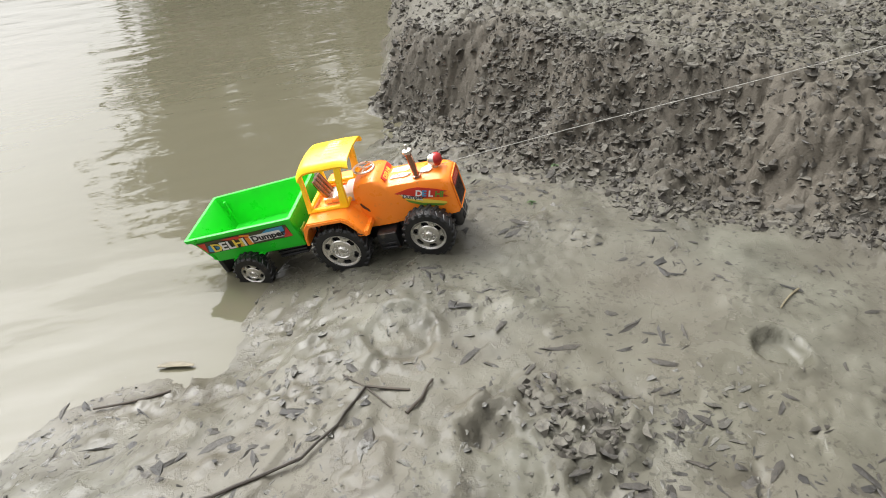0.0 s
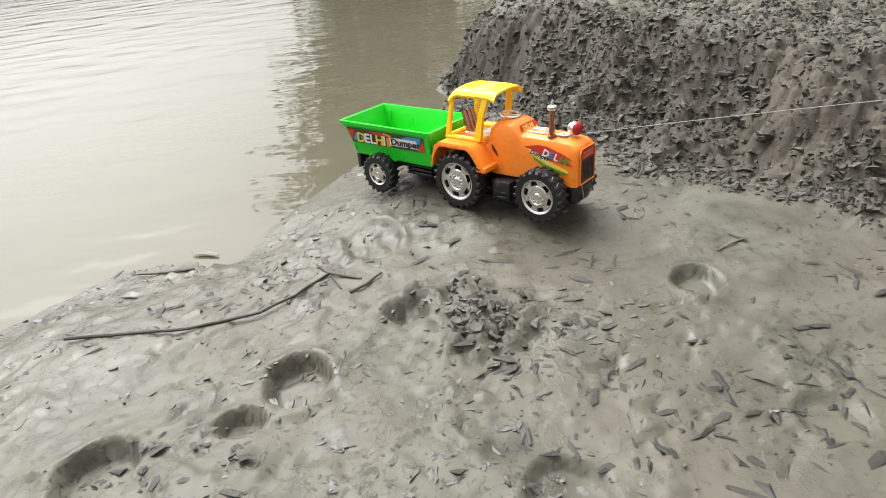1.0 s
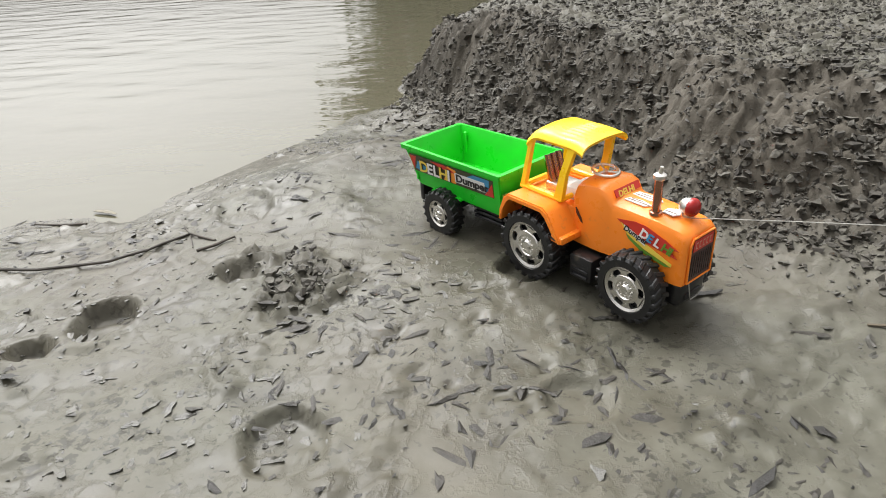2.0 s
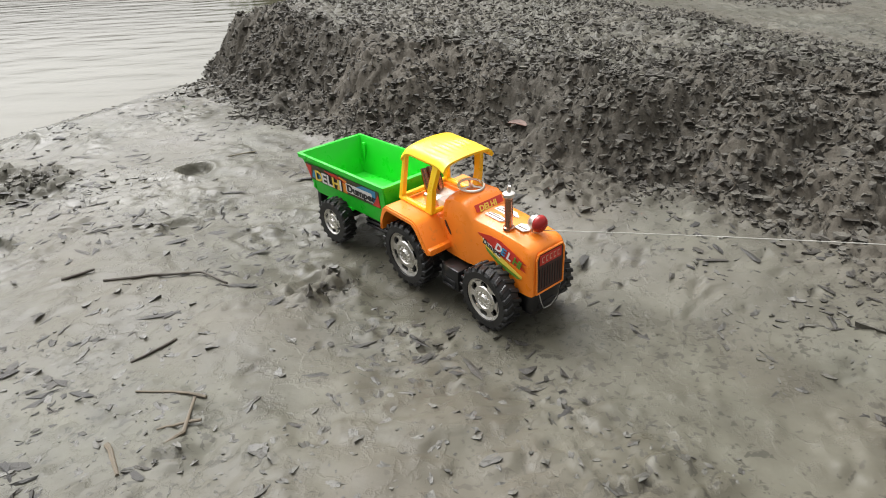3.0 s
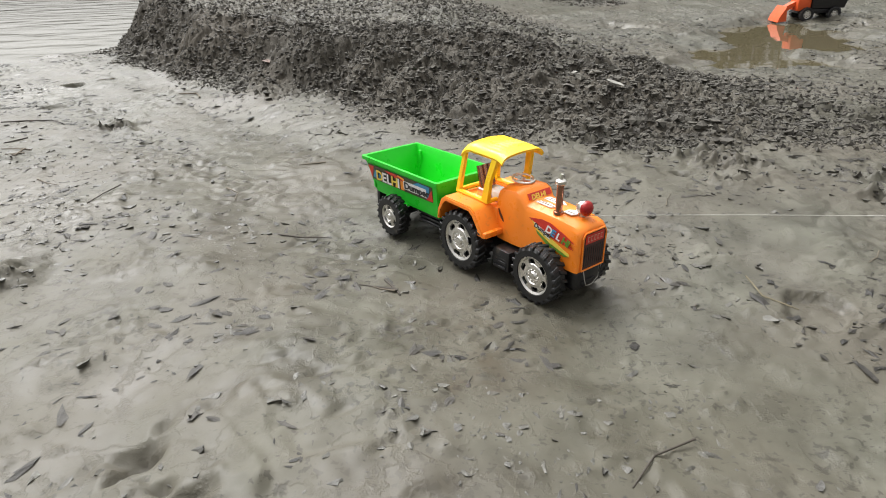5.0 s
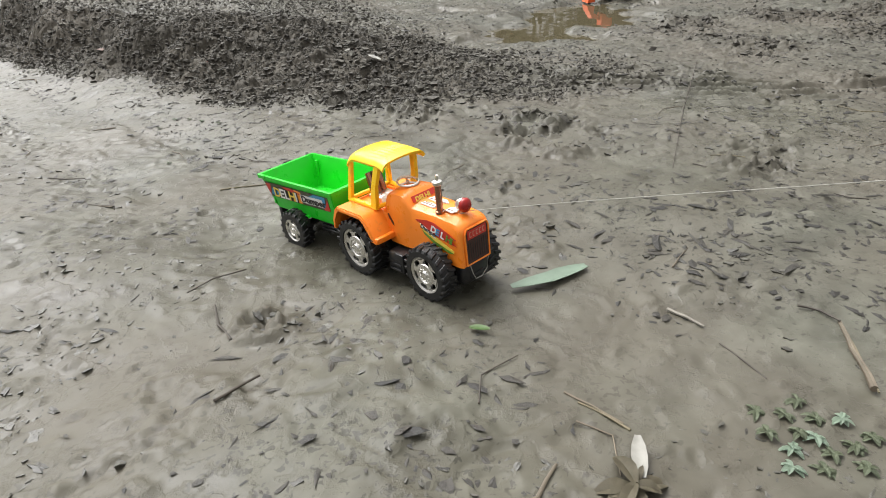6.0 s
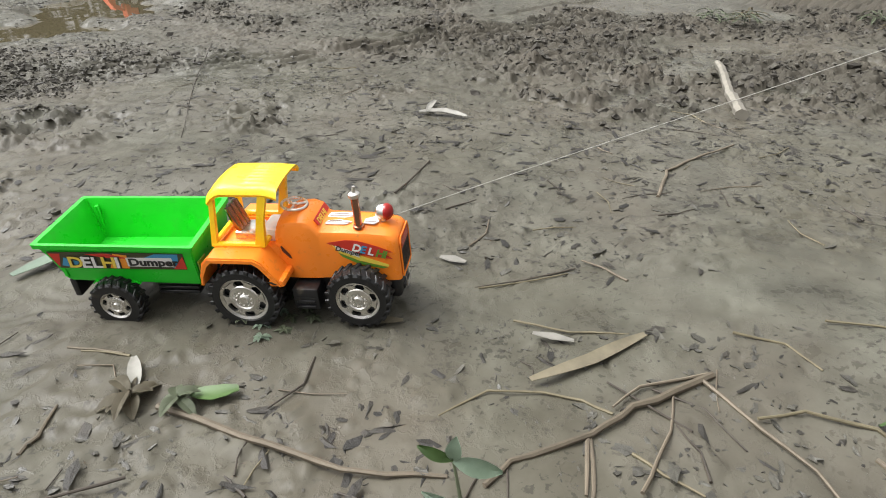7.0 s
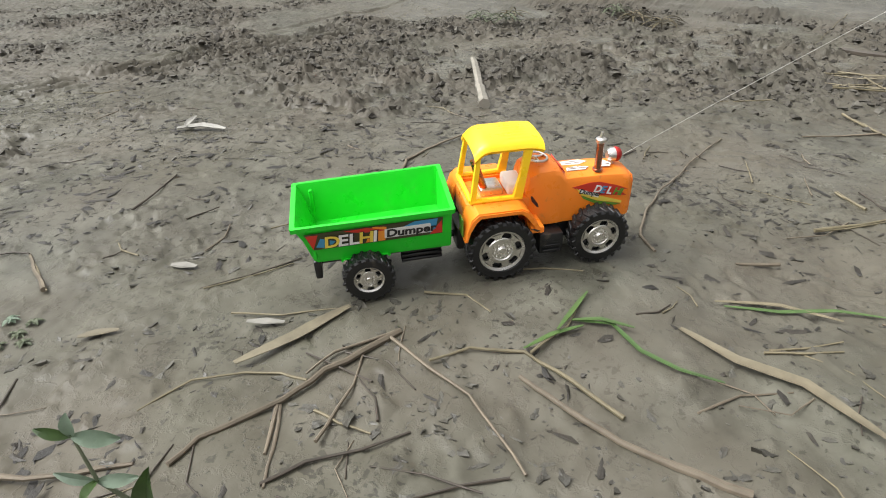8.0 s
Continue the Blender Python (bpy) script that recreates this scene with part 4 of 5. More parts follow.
blade([(1.46, 0.262), (1.469, 0.27), (1.475, 0.29)], 0.005, leaf_pale, "fallen_leaf", "bleached leaf on the crumbly bank", "leaf", 0.006, 0.5)
blade([(1.52, 0.19), (1.534, 0.176), (1.55, 0.16)], 0.008, leaf_pale, "fallen_leaf", "bleached leaf on the crumbly bank", "leaf", 0.006, 0.4)
for i in range(15):
    ang, out = i * 2.4, 0.0135 * math.sqrt(i)
    sprig(round(1.751 + out * math.cos(ang), 4), round(-1.32 + out * math.sin(ang), 4), 8, 0.012, leaf_weed2 if i % 4 == 0 else leaf_weed, 0.3, "flattened dusty green weed in the mud", 60 + i, "weed")
tall_weed()
sprig(1.572, -1.337, 8, 0.034, leaf_dead, 0.5, "withered leafy twig end in the mud", 5, "leafy_twig")
sprig(1.60, -1.375, 6, 0.03, leaf_weed, 0.5, "withered leafy twig end in the mud", 6, "leafy_twig")
for i, (px, py) in enumerate(((1.057, -0.067), (0.99, -0.083), (1.133, -0.136), (1.049, -0.331), (0.125, 1.2), (0.033, 1.1), (1.02, -0.04), (1.09, -0.1))):
    sprig(px, py, 7, 0.008, leaf_weed if i < 4 else leaf_green, 0.5, "small green weed at the foot of the bank", 20 + i, "weed")
for i, (px, py) in enumerate(((3.766, -0.968), (3.86, -1.05), (3.7, -1.1), (3.96, -1.487), (4.05, -1.4), (3.9, -1.6))):
    sprig(px, py, 14, 0.09, straw if i % 2 else leaf_weed, 0.4, "tuft of trampled grass and weed", 40 + i, "grass_tuft", "grass tuft", 0.25)


def strewn():
    """More thin stalks and twigs of the litter on the trampled side."""
    rnd = random.Random(77)
    for i in range(130):
        x, y = (rnd.uniform(1.45, 2.75), rnd.uniform(-2.2, -1.25)) if i % 5 else (rnd.uniform(0.3, 2.6), rnd.uniform(-1.3, 0.0))
        if y < -1.9 and x < 1.62:
            continue
        near, _ = track_level(np.array([[x]]), np.array([[y]]))
        if near[0, 0] < 0.11:
            continue
        long, a, bend = rnd.uniform(0.025, 0.11), rnd.uniform(0, math.tau), rnd.gauss(0, 0.3)
        pts = [(x, y), (x + long * 0.5 * math.cos(a), y + long * 0.5 * math.sin(a)), (x + long * math.cos(a + bend), y + long * math.sin(a + bend))]
        stick([(round(px, 4), round(py, 4)) for px, py in pts], rnd.uniform(0.0009, 0.002), rnd.choice((dark_wood, dark_wood, wood, straw)))


strewn()


# ---- the toys ----
def wheel(parent, name, radius, width, rim, x, y, lugs):
    """A chunky tyre with staggered lugs, a worn spoked rim and a hub; it turns about y. The outer face looks to the side of y."""
    out = 1 if y > 0 else -1
    w = width / 2
    bm = bmesh.new()
    r = radius
    lathe(bm, [(-w, rim), (-w, r * 0.88), (-w * 0.8, r * 0.95), (0, r * 0.97), (w * 0.8, r * 0.95), (w, r * 0.88), (w, rim), (w * 0.55 * out, rim * 0.97), (-w, rim)][:8] + [(-w, rim)], 40)
    tyre = part(name, bm, rubber, parent)
    bm = bmesh.new()
    for k in range(lugs):
        for side in (-1, 1):
            a = (k + (0.5 if side > 0 else 0)) * math.tau / lugs
            b = bmesh.new()
            box(b, -r * 0.07, r * 0.07, min(0, side * w * 1.02), max(0, side * w * 1.02), r * 0.84, r, 0.0009, 1)
            me = bpy.data.meshes.new("lug")
            m = Matrix.Rotation(a, 4, "Y") 
            skew = Matrix.Identity(4)
            skew[0][1] = 0.35 * side
            bmesh.ops.transform(b, matrix=m @ skew, verts=b.verts)
            b.to_mesh(me)
            b.free()
            bm.from_mesh(me)
            bpy.data.meshes.remove(me)
    part("tread", bm, rubber, tyre, "chunky black lugs with mud between them")
    bm = bmesh.new()
    face = w * 0.72 * out
    # rim ring
    lathe(bm, [(face + 0.0016 * out, rim), (face + 0.002 * out, rim * 0.97), (face + 0.0005 * out, rim * 0.86), (face - 0.003 * out, rim * 0.84), (face - 0.003 * out, rim), (face + 0.0016 * out, rim)], 40)
    # disc with six windows: spokes between hub and ring
    for k in range(6):
        a = k * math.tau / 6
        ring = []
        for rr, half in ((rim * 0.30, 0.45), (rim * 0.55, 0.27), (rim * 0.74, 0.22), (rim * 0.88, 0.36)):
            ring.append((rr, half))
        left = [(rr * math.cos(a - h), rr * math.sin(a - h)) for rr, h in ring]
        right = [(rr * math.cos(a + h), rr * math.sin(a + h)) for rr, h in ring]
        for i in range(3):
            f0, f1 = face + 0.001 * out, face - 0.002 * out
            q = [left[i], left[i + 1], right[i + 1], right[i]]
            top = [bm.verts.new((px, f0, pz)) for px, pz in q]
            low = [bm.verts.new((px, f1, pz)) for px, pz in q]
            bm.faces.new(top)
            for j in range(4):
                bm.faces.new((top[j], low[j], low[(j + 1) % 4], top[(j + 1) % 4]))
    lathe(bm, [(face + 0.0002 * out, rim * 0.63), (face + 0.0016 * out, rim * 0.59), (face + 0.0022 * out, rim * 0.44), (face + 0.0009 * out, rim * 0.40), (face + 0.0005 * out, rim * 0.24), (face + 0.003 * out, rim * 0.17), (face + 0.003 * out, 0.0001)], 24)
    for k in range(10):
        a = k * math.tau / 10
        b = bmesh.ops.create_icosphere(bm, subdivisions=1, radius=rim * 0.045)
        bmesh.ops.translate(bm, verts=b["verts"], vec=(rim * 0.31 * math.cos(a), face + 0.0016 * out, rim * 0.31 * math.sin(a)))
    part("rim", bm, chrome, tyre, "worn chrome rim with six windows")
    bm = bmesh.new()
    lathe(bm, [(-w * 0.9 * out, rim), (face - 0.0045 * out, rim), (face - 0.0045 * out, 0.0001)], 24)
    part("rim_back", bm, black, tyre)
    tyre.matrix_basis = pose(x, y - out * w, radius)
    return tyre, (x, y - out * w, radius)


def flat_print(name, polys, y, material, parent, side):
    """Printed shapes on a flat side; thin slips a hair proud of it."""
    bm = bmesh.new()
    for pts in polys:
        plate(bm, pts, y, y + 0.0003 * side)
    return part(name, bm, material, parent, smooth=False)


def build_tractor():
    toy = new("toy_tractor")
    tagged(toy, "orange plastic toy tractor with yellow canopy and chrome rims", "toy tractor")
    # bonnet and scuttle: sections along x of (x, half width, bottom, top, crown)
    bm = bmesh.new()
    rings = []
    for x, w, lo, hi in ((0.036, 0.026, 0.052, 0.108), (0.040, 0.028, 0.050, 0.116), (0.052, 0.0285, 0.050, 0.121), (0.068, 0.0285, 0.050, 0.122), (0.077, 0.028, 0.050, 0.119), (0.083, 0.027, 0.050, 0.110),
                         (0.087, 0.0265, 0.050, 0.1085), (0.105, 0.026, 0.049, 0.1085), (0.135, 0.0255, 0.048, 0.1075), (0.155, 0.025, 0.0475, 0.1055), (0.163, 0.0245, 0.0475, 0.1035), (0.1675, 0.0235, 0.0478, 0.100), (0.169, 0.022, 0.049, 0.098)):
        c = 0.009
        ring = [(x, -w, lo), (x, -w * 1.0, (lo + hi) / 2), (x, -w, hi - c), (x, -w + c * 0.3, hi - c * 0.35), (x, -w + c, hi - c * 0.05), (x, -w * 0.3, hi + 0.0015), (x, w * 0.3, hi + 0.0015), (x, w - c, hi - c * 0.05), (x, w - c * 0.3, hi - c * 0.35), (x, w, hi - c), (x, w, (lo + hi) / 2), (x, w, lo)]
        rings.append(ring)
    loft(bm, rings)
    bonnet = part("bonnet", bm, orange, toy)
    # grille
    bm = bmesh.new()
    outline = [(-0.0185, 0.0505), (0.0185, 0.0505), (0.019, 0.091), (0.016, 0.097), (-0.016, 0.097), (-0.019, 0.091)]
    a = [bm.verts.new((0.1692, y, z)) for y, z in outline]
    b = [bm.verts.new((0.1702, y, z)) for y, z in outline]
    bm.faces.new(b)
    for i in range(6):
        bm.faces.new((a[i], b[i], b[(i + 1) % 6], a[(i + 1) % 6]))
    grille = part("grille", bm, grille_dark, toy, "dark printed grille with a red surround", smooth=False)
    bm = bmesh.new()
    for i in range(len(outline)):
        p, q = outline[i], outline[(i + 1) % 6]
        tube(bm, [(0.1703, p[0] * 1.04, p[1]), (0.1703, q[0] * 1.04, q[1])], [0.0011, 0.0011], 6)
    part("grille_surround", bm, orange, grille)
    bm = bmesh.new()
    for i in range(9):
        y = -0.015 + i * 0.00375
        box(bm, 0.1702, 0.1707, y - 0.0005, y + 0.0005, 0.055, 0.079)
    part("grille_bars", bm, black_print, grille, smooth=False)
    bm = bmesh.new()
    box(bm, 0.1702, 0.1708, -0.0155, 0.0155, 0.083, 0.0945)
    part("badge", bm, red_print, grille, smooth=False)
    bm = bmesh.new()
    for y in (-0.011, -0.0055, 0, 0.0055, 0.011):
        box(bm, 0.1708, 0.1711, y - 0.0017, y - 0.0009, 0.0855, 0.092)
        box(bm, 0.1708, 0.1711, y - 0.0009, y + 0.0015, 0.091, 0.092)
        box(bm, 0.1708, 0.1711, y - 0.0009, y + 0.0013, 0.0855, 0.0864)
    part("badge_print", bm, faded_print, grille, smooth=False)
    # rear platform and fenders
    bm = bmesh.new()
    box(bm, -0.036, 0.040, -0.029, 0.029, 0.055, 0.090, 0.003)
    part("platform", bm, orange, toy)
    for side in (-1, 1):
        bm = bmesh.new()
        prof = [(-0.044, 0.058), (-0.041, 0.072), (-0.036, 0.087), (-0.028, 0.0935), (0.022, 0.0935), (0.030, 0.089), (0.043, 0.068), (0.049, 0.060)]
        inner = [(0.045, 0.0585), (0.039, 0.066), (0.028, 0.084), (0.021, 0.0895), (-0.026, 0.0895), (-0.032, 0.084), (-0.0375, 0.071), (-0.0405, 0.058)]
        y0, y1 = sorted((side * 0.027, side * 0.0605))
        plate(bm, prof + inner, y0, y1)
        bmesh.ops.bevel(bm, geom=[e for e in bm.edges if abs(e.verts[0].co.y - e.verts[1].co.y) < 1e-6 and abs(abs(e.verts[0].co.y) - 0.0605) < 1e-6], offset=0.0015, segments=2, affect="EDGES")
        # the front skirt of the fender
        box(bm, 0.033, 0.050, *sorted((side * 0.027, side * 0.058)), 0.058, 0.066, 0.002)
        fender = part("fender", bm, orange, toy)
        if side < 0:
            flat_print("fender_print", [[(0.032, 0.0665), (0.037, 0.0665), (0.044, 0.063), (0.04, 0.0625)]], -0.0606, black_print, fender, -1)
        flat = bmesh.new()
        box(flat, -0.0455, -0.0438, *sorted((side * 0.036, side * 0.052)), 0.062, 0.084, 0.0006, 1)
        part("tail_print", flat, green_print, fender, smooth=False)
    # canopy frame
    frame_part = bmesh.new()
    for side in (-1, 1):
        y = side * 0.034
        tube(frame_part, [(-0.031, y, 0.0955), (0.024, y, 0.0955)], [0.0034, 0.0034], 8)
    tube(frame_part, [(0.026, -0.034, 0.0955), (0.026, 0.034, 0.0955)], [0.003, 0.003], 8)
    tube(frame_part, [(-0.031, -0.034, 0.0955), (-0.031, 0.034, 0.0955)], [0.003, 0.003], 8)
    part("canopy_base", frame_part, yellow, toy)
    for side in (-1, 1):
        y = side * 0.034
        bm = bmesh.new()
        loft(bm, [[(-0.0325, y - 0.003, 0.094), (-0.0265, y - 0.003, 0.094), (-0.0265, y + 0.003, 0.094), (-0.0325, y + 0.003, 0.094)],
                  [(-0.0245, y * 0.86 - 0.0025, 0.1475), (-0.0195, y * 0.86 - 0.0025, 0.1475), (-0.0195, y * 0.86 + 0.0025, 0.1475), (-0.0245, y * 0.86 + 0.0025, 0.1475)]])
        part("post", bm, yellow, toy)
        bm = bmesh.new()
        loft(bm, [[(0.017, y - 0.003, 0.094), (0.028, y - 0.003, 0.094), (0.028, y + 0.003, 0.094), (0.017, y + 0.003, 0.094)],
                  [(0.0245, y - 0.0028, 0.125), (0.0325, y - 0.0028, 0.125), (0.0325, y + 0.0028, 0.125), (0.0245, y + 0.0028, 0.125)],
                  [(0.031, y * 0.86 - 0.0028, 0.155), (0.040, y * 0.86 - 0.0028, 0.155), (0.040, y * 0.86 + 0.0028, 0.155), (0.031, y * 0.86 + 0.0028, 0.155)]])
        part("post", bm, yellow, toy)
    # roof: a shallow shell, drooping at the back and ribbed
    bm = bmesh.new()
    outer, under = [], []
    for i in range(15):
        u = i / 14
        x = -0.027 + 0.079 * u
        row, low = [], []
        for k in range(31):
            v = k / 15 - 1
            y = v * (0.0335 + 0.0025 * max(0, (u - 0.8) / 0.2) ** 2)
            z = 0.1645 - 0.0035 * v**2 - 0.0065 * abs(v) ** 12 - 0.011 * max(0, 1 - u / 0.22) ** 2 - 0.003 * max(0, (u - 0.7) / 0.3) ** 2
            z -= 0.0013 * (0.5 - 0.5 * math.cos(v * math.pi * 10)) * (1 if abs(v) < 0.8 and 0.45 < u < 0.85 else 0)
            row.append((x, y, z))
            low.append((x * 0.98, y * 0.95, z - 0.0032))
        outer.append(row)
        under.append(low)
    va = [[bm.verts.new(p) for p in r] for r in outer]
    vb = [[bm.verts.new(p) for p in r] for r in under]
    for i in range(14):
        for k in range(30):
            bm.faces.new((va[i][k], va[i + 1][k], va[i + 1][k + 1], va[i][k + 1]))
            bm.faces.new((vb[i][k], vb[i][k + 1], vb[i + 1][k + 1], vb[i + 1][k]))
    for i in range(14):
        for k in (0, 30):
            bm.faces.new((va[i][k], va[i + 1][k], vb[i + 1][k], vb[i][k]))
    for k in range(30):
        for i in (0, 14):
            bm.faces.new((va[i][k], va[i][k + 1], vb[i][k + 1], vb[i][k]))
    part("roof", bm, yellow, toy)
    # seat, steering wheel
    bm = bmesh.new()
    box(bm, -0.016, 0.012, -0.015, 0.015, 0.088, 0.099, 0.003)
    seat = part("seat", bm, chrome, toy, "worn chrome seat")
    bm = bmesh.new()
    for y in (-0.0085, 0, 0.0085):
        tube(bm, [(-0.010, y, 0.098), (-0.015, y, 0.113), (-0.019, y, 0.126)], [0.0042, 0.0045, 0.0038], 10)
    part("backrest", bm, brown_chrome, seat, "ribbed bronzed chrome backrest")
    bm = bmesh.new()
    box(bm, 0.016, 0.037, -0.018, 0.018, 0.089, 0.104, 0.003)
    part("footwell_panel", bm, white_print, toy, "white and red printed panel under the steering wheel")
    bm = bmesh.new()
    ring = [(0.0135 * math.cos(a), 0.0135 * math.sin(a)) for a in np.linspace(0, math.tau, 25)]
    tube(bm, [(0.054 + px, py, 0.1265 - 0.12 * px) for px, py in ring], [0.0016] * 25, 8, cap=False)
    for a in (0.5, 2.6, 4.7):
        tube(bm, [(0.054, 0, 0.1255), (0.054 + 0.013 * math.cos(a), 0.013 * math.sin(a), 0.1265 - 0.12 * 0.013 * math.cos(a))], [0.0013, 0.0013], 6)
    tube(bm, [(0.054, 0, 0.120), (0.054, 0, 0.1275)], [0.003, 0.0026], 10)
    part("steering_wheel", bm, chrome, toy, "small chrome steering wheel")
    # prints on the bonnet
    for side in (-1, 1):
        part_group(bonnet, side)
    # bonnet top stickers
    bm = bmesh.new()
    for outline in ([(0.089, -0.013), (0.112, -0.0135), (0.118, -0.008), (0.104, -0.004), (0.091, -0.006)], [(0.088, 0.002), (0.108, 0.0), (0.121, 0.006), (0.112, 0.012), (0.089, 0.011)], [(0.131, -0.011), (0.143, -0.012), (0.147, -0.006), (0.141, 0.004), (0.131, -0.002)]):
        top = [bm.verts.new((px, py, 0.1104)) for px, py in outline]
        low = [bm.verts.new((px, py, 0.1094)) for px, py in outline]
        bm.faces.new(top)
        for i in range(5):
            bm.faces.new((top[i], low[i], low[(i + 1) % 5], top[(i + 1) % 5]))
    part("top_sticker", bm, white_print, bonnet, "scratched white sticker", smooth=False)
    bm = bmesh.new()
    for x0, x1, y0, y1 in ((0.091, 0.116, -0.0105, -0.0092), (0.093, 0.106, -0.0072, -0.0062), (0.090, 0.117, 0.0035, 0.0046), (0.094, 0.110, 0.0075, 0.0085), (0.132, 0.144, -0.0078, -0.0066)):
        box(bm, x0, x1, y0, y1, 0.1103, 0.1107)
    part("sticker_print", bm, brown_print, bonnet, smooth=False)
    bm = bmesh.new()
    box(bm, 0.0, 0.001, -0.019, 0.019, -0.004, 0.004)
    sticker = part("scuttle_sticker", bm, red_print, bonnet, "red sticker", smooth=False)
    sticker.matrix_basis = pose(0.0817, 0, 0.1145, 0, -32, 0)
    lettering("scuttle_lettering", "DELHI", 0.009, pose(0.0850, -0.015, 0.1112, 0, 0, 0) @ Matrix(((0, 0, 1, 0), (1, 0, 0, 0), (0, 1, 0, 0), (0, 0, 0, 1))) @ pose(0, 0, 0, -32, 0, 0), yellow_print, bonnet, 0.1, 0.0003)
    # exhaust
    bm = bmesh.new()
    tube(bm, [(0.1265, -0.0145, 0.1075), (0.1265, -0.0145, 0.110), (0.1265, -0.0145, 0.1105), (0.1265, -0.0145, 0.143)], [0.0062, 0.006, 0.0042, 0.0042], 14)
    exhaust = part("exhaust", bm, brown_chrome, toy, "bronzed chrome exhaust stack")
    bm = bmesh.new()
    tube(bm, [(0.1265, -0.0145, 0.1425), (0.1265, -0.0145, 0.144), (0.1265, -0.0145, 0.1475), (0.1265, -0.0145, 0.149)], [0.0045, 0.0062, 0.0062, 0.004], 14)
    tube(bm, [(0.1265, -0.0145, 0.149), (0.1275, -0.0145, 0.1555)], [0.0022, 0.0016], 8)
    part("cap", bm, chrome, exhaust)
    # headlamp
    bm = bmesh.new()
    tube(bm, [(0.1435, 0, 0.1185), (0.147, 0, 0.1185), (0.153, 0, 0.1185)], [0.0055, 0.0082, 0.0086], 16)
    tube(bm, [(0.149, 0, 0.104), (0.149, 0, 0.114)], [0.004, 0.0035], 10)
    lamp = part("headlamp", bm, chrome, toy, "chrome headlamp with a red dome")
    bm = bmesh.new()
    s = bmesh.ops.create_uvsphere(bm, u_segments=20, v_segments=12, radius=0.009)
    bmesh.ops.transform(bm, matrix=Matrix.LocRotScale((0.1545, 0, 0.1185), None, (0.8, 1, 1)), verts=s["verts"])
    part("lens", bm, red, lamp, "glossy red dome")
    # chassis, steps, bumper, hitch
    bm = bmesh.new()
    box(bm, -0.045, 0.165, -0.021, 0.021, 0.024, 0.054, 0.003)
    tube(bm, [(0, -0.04, 0.040), (0, 0.04, 0.040)], [0.006, 0.006], 10)
    tube(bm, [(0.124, -0.035, 0.036), (0.124, 0.035, 0.036)], [0.006, 0.006], 10)
    part("chassis", bm, black, toy)
    bm = bmesh.new()
    box(bm, 0.148, 0.1665, -0.0225, 0.0225, 0.021, 0.0485, 0.006, 3)
    box(bm, 0.164, 0.1685, -0.013, 0.013, 0.027, 0.034, 0.0018)
    part("bumper", bm, black, toy)
    bm = bmesh.new()
    tube(bm, [(0.1705, -0.015, 0.049), (0.1712, -0.0125, 0.038), (0.1698, -0.007, 0.0275), (0.1695, 0.004, 0.0265), (0.1702, 0.013, 0.034), (0.1705, 0.0165, 0.049)], [0.0006] * 6, 6)
    part("cord_loop", bm, cord_grey, toy, "thin pale cord looped round the bumper")
    for side in (-1, 1):
        bm = bmesh.new()
        box(bm, 0.050, 0.079, *sorted((side * 0.020, side * 0.045)), 0.019, 0.046, 0.002)
        for i in range(4):
            z = 0.022 + i * 0.0062
            box(bm, 0.054, 0.075, *sorted((side * 0.0445, side * (0.0475 - 0.0012 * i))), z, z + 0.0034, 0.0006, 1)
        part("step", bm, black, toy)
    wheels = []
    for side in (-1, 1):
        wheels.append(wheel(toy, "rear_wheel", 0.040, 0.026, 0.0278, 0.0, side * 0.0605, 22) + (0.040,))
        wheels.append(wheel(toy, "front_wheel", 0.036, 0.022, 0.0245, 0.124, side * 0.0505, 21) + (0.036,))
    return toy, wheels


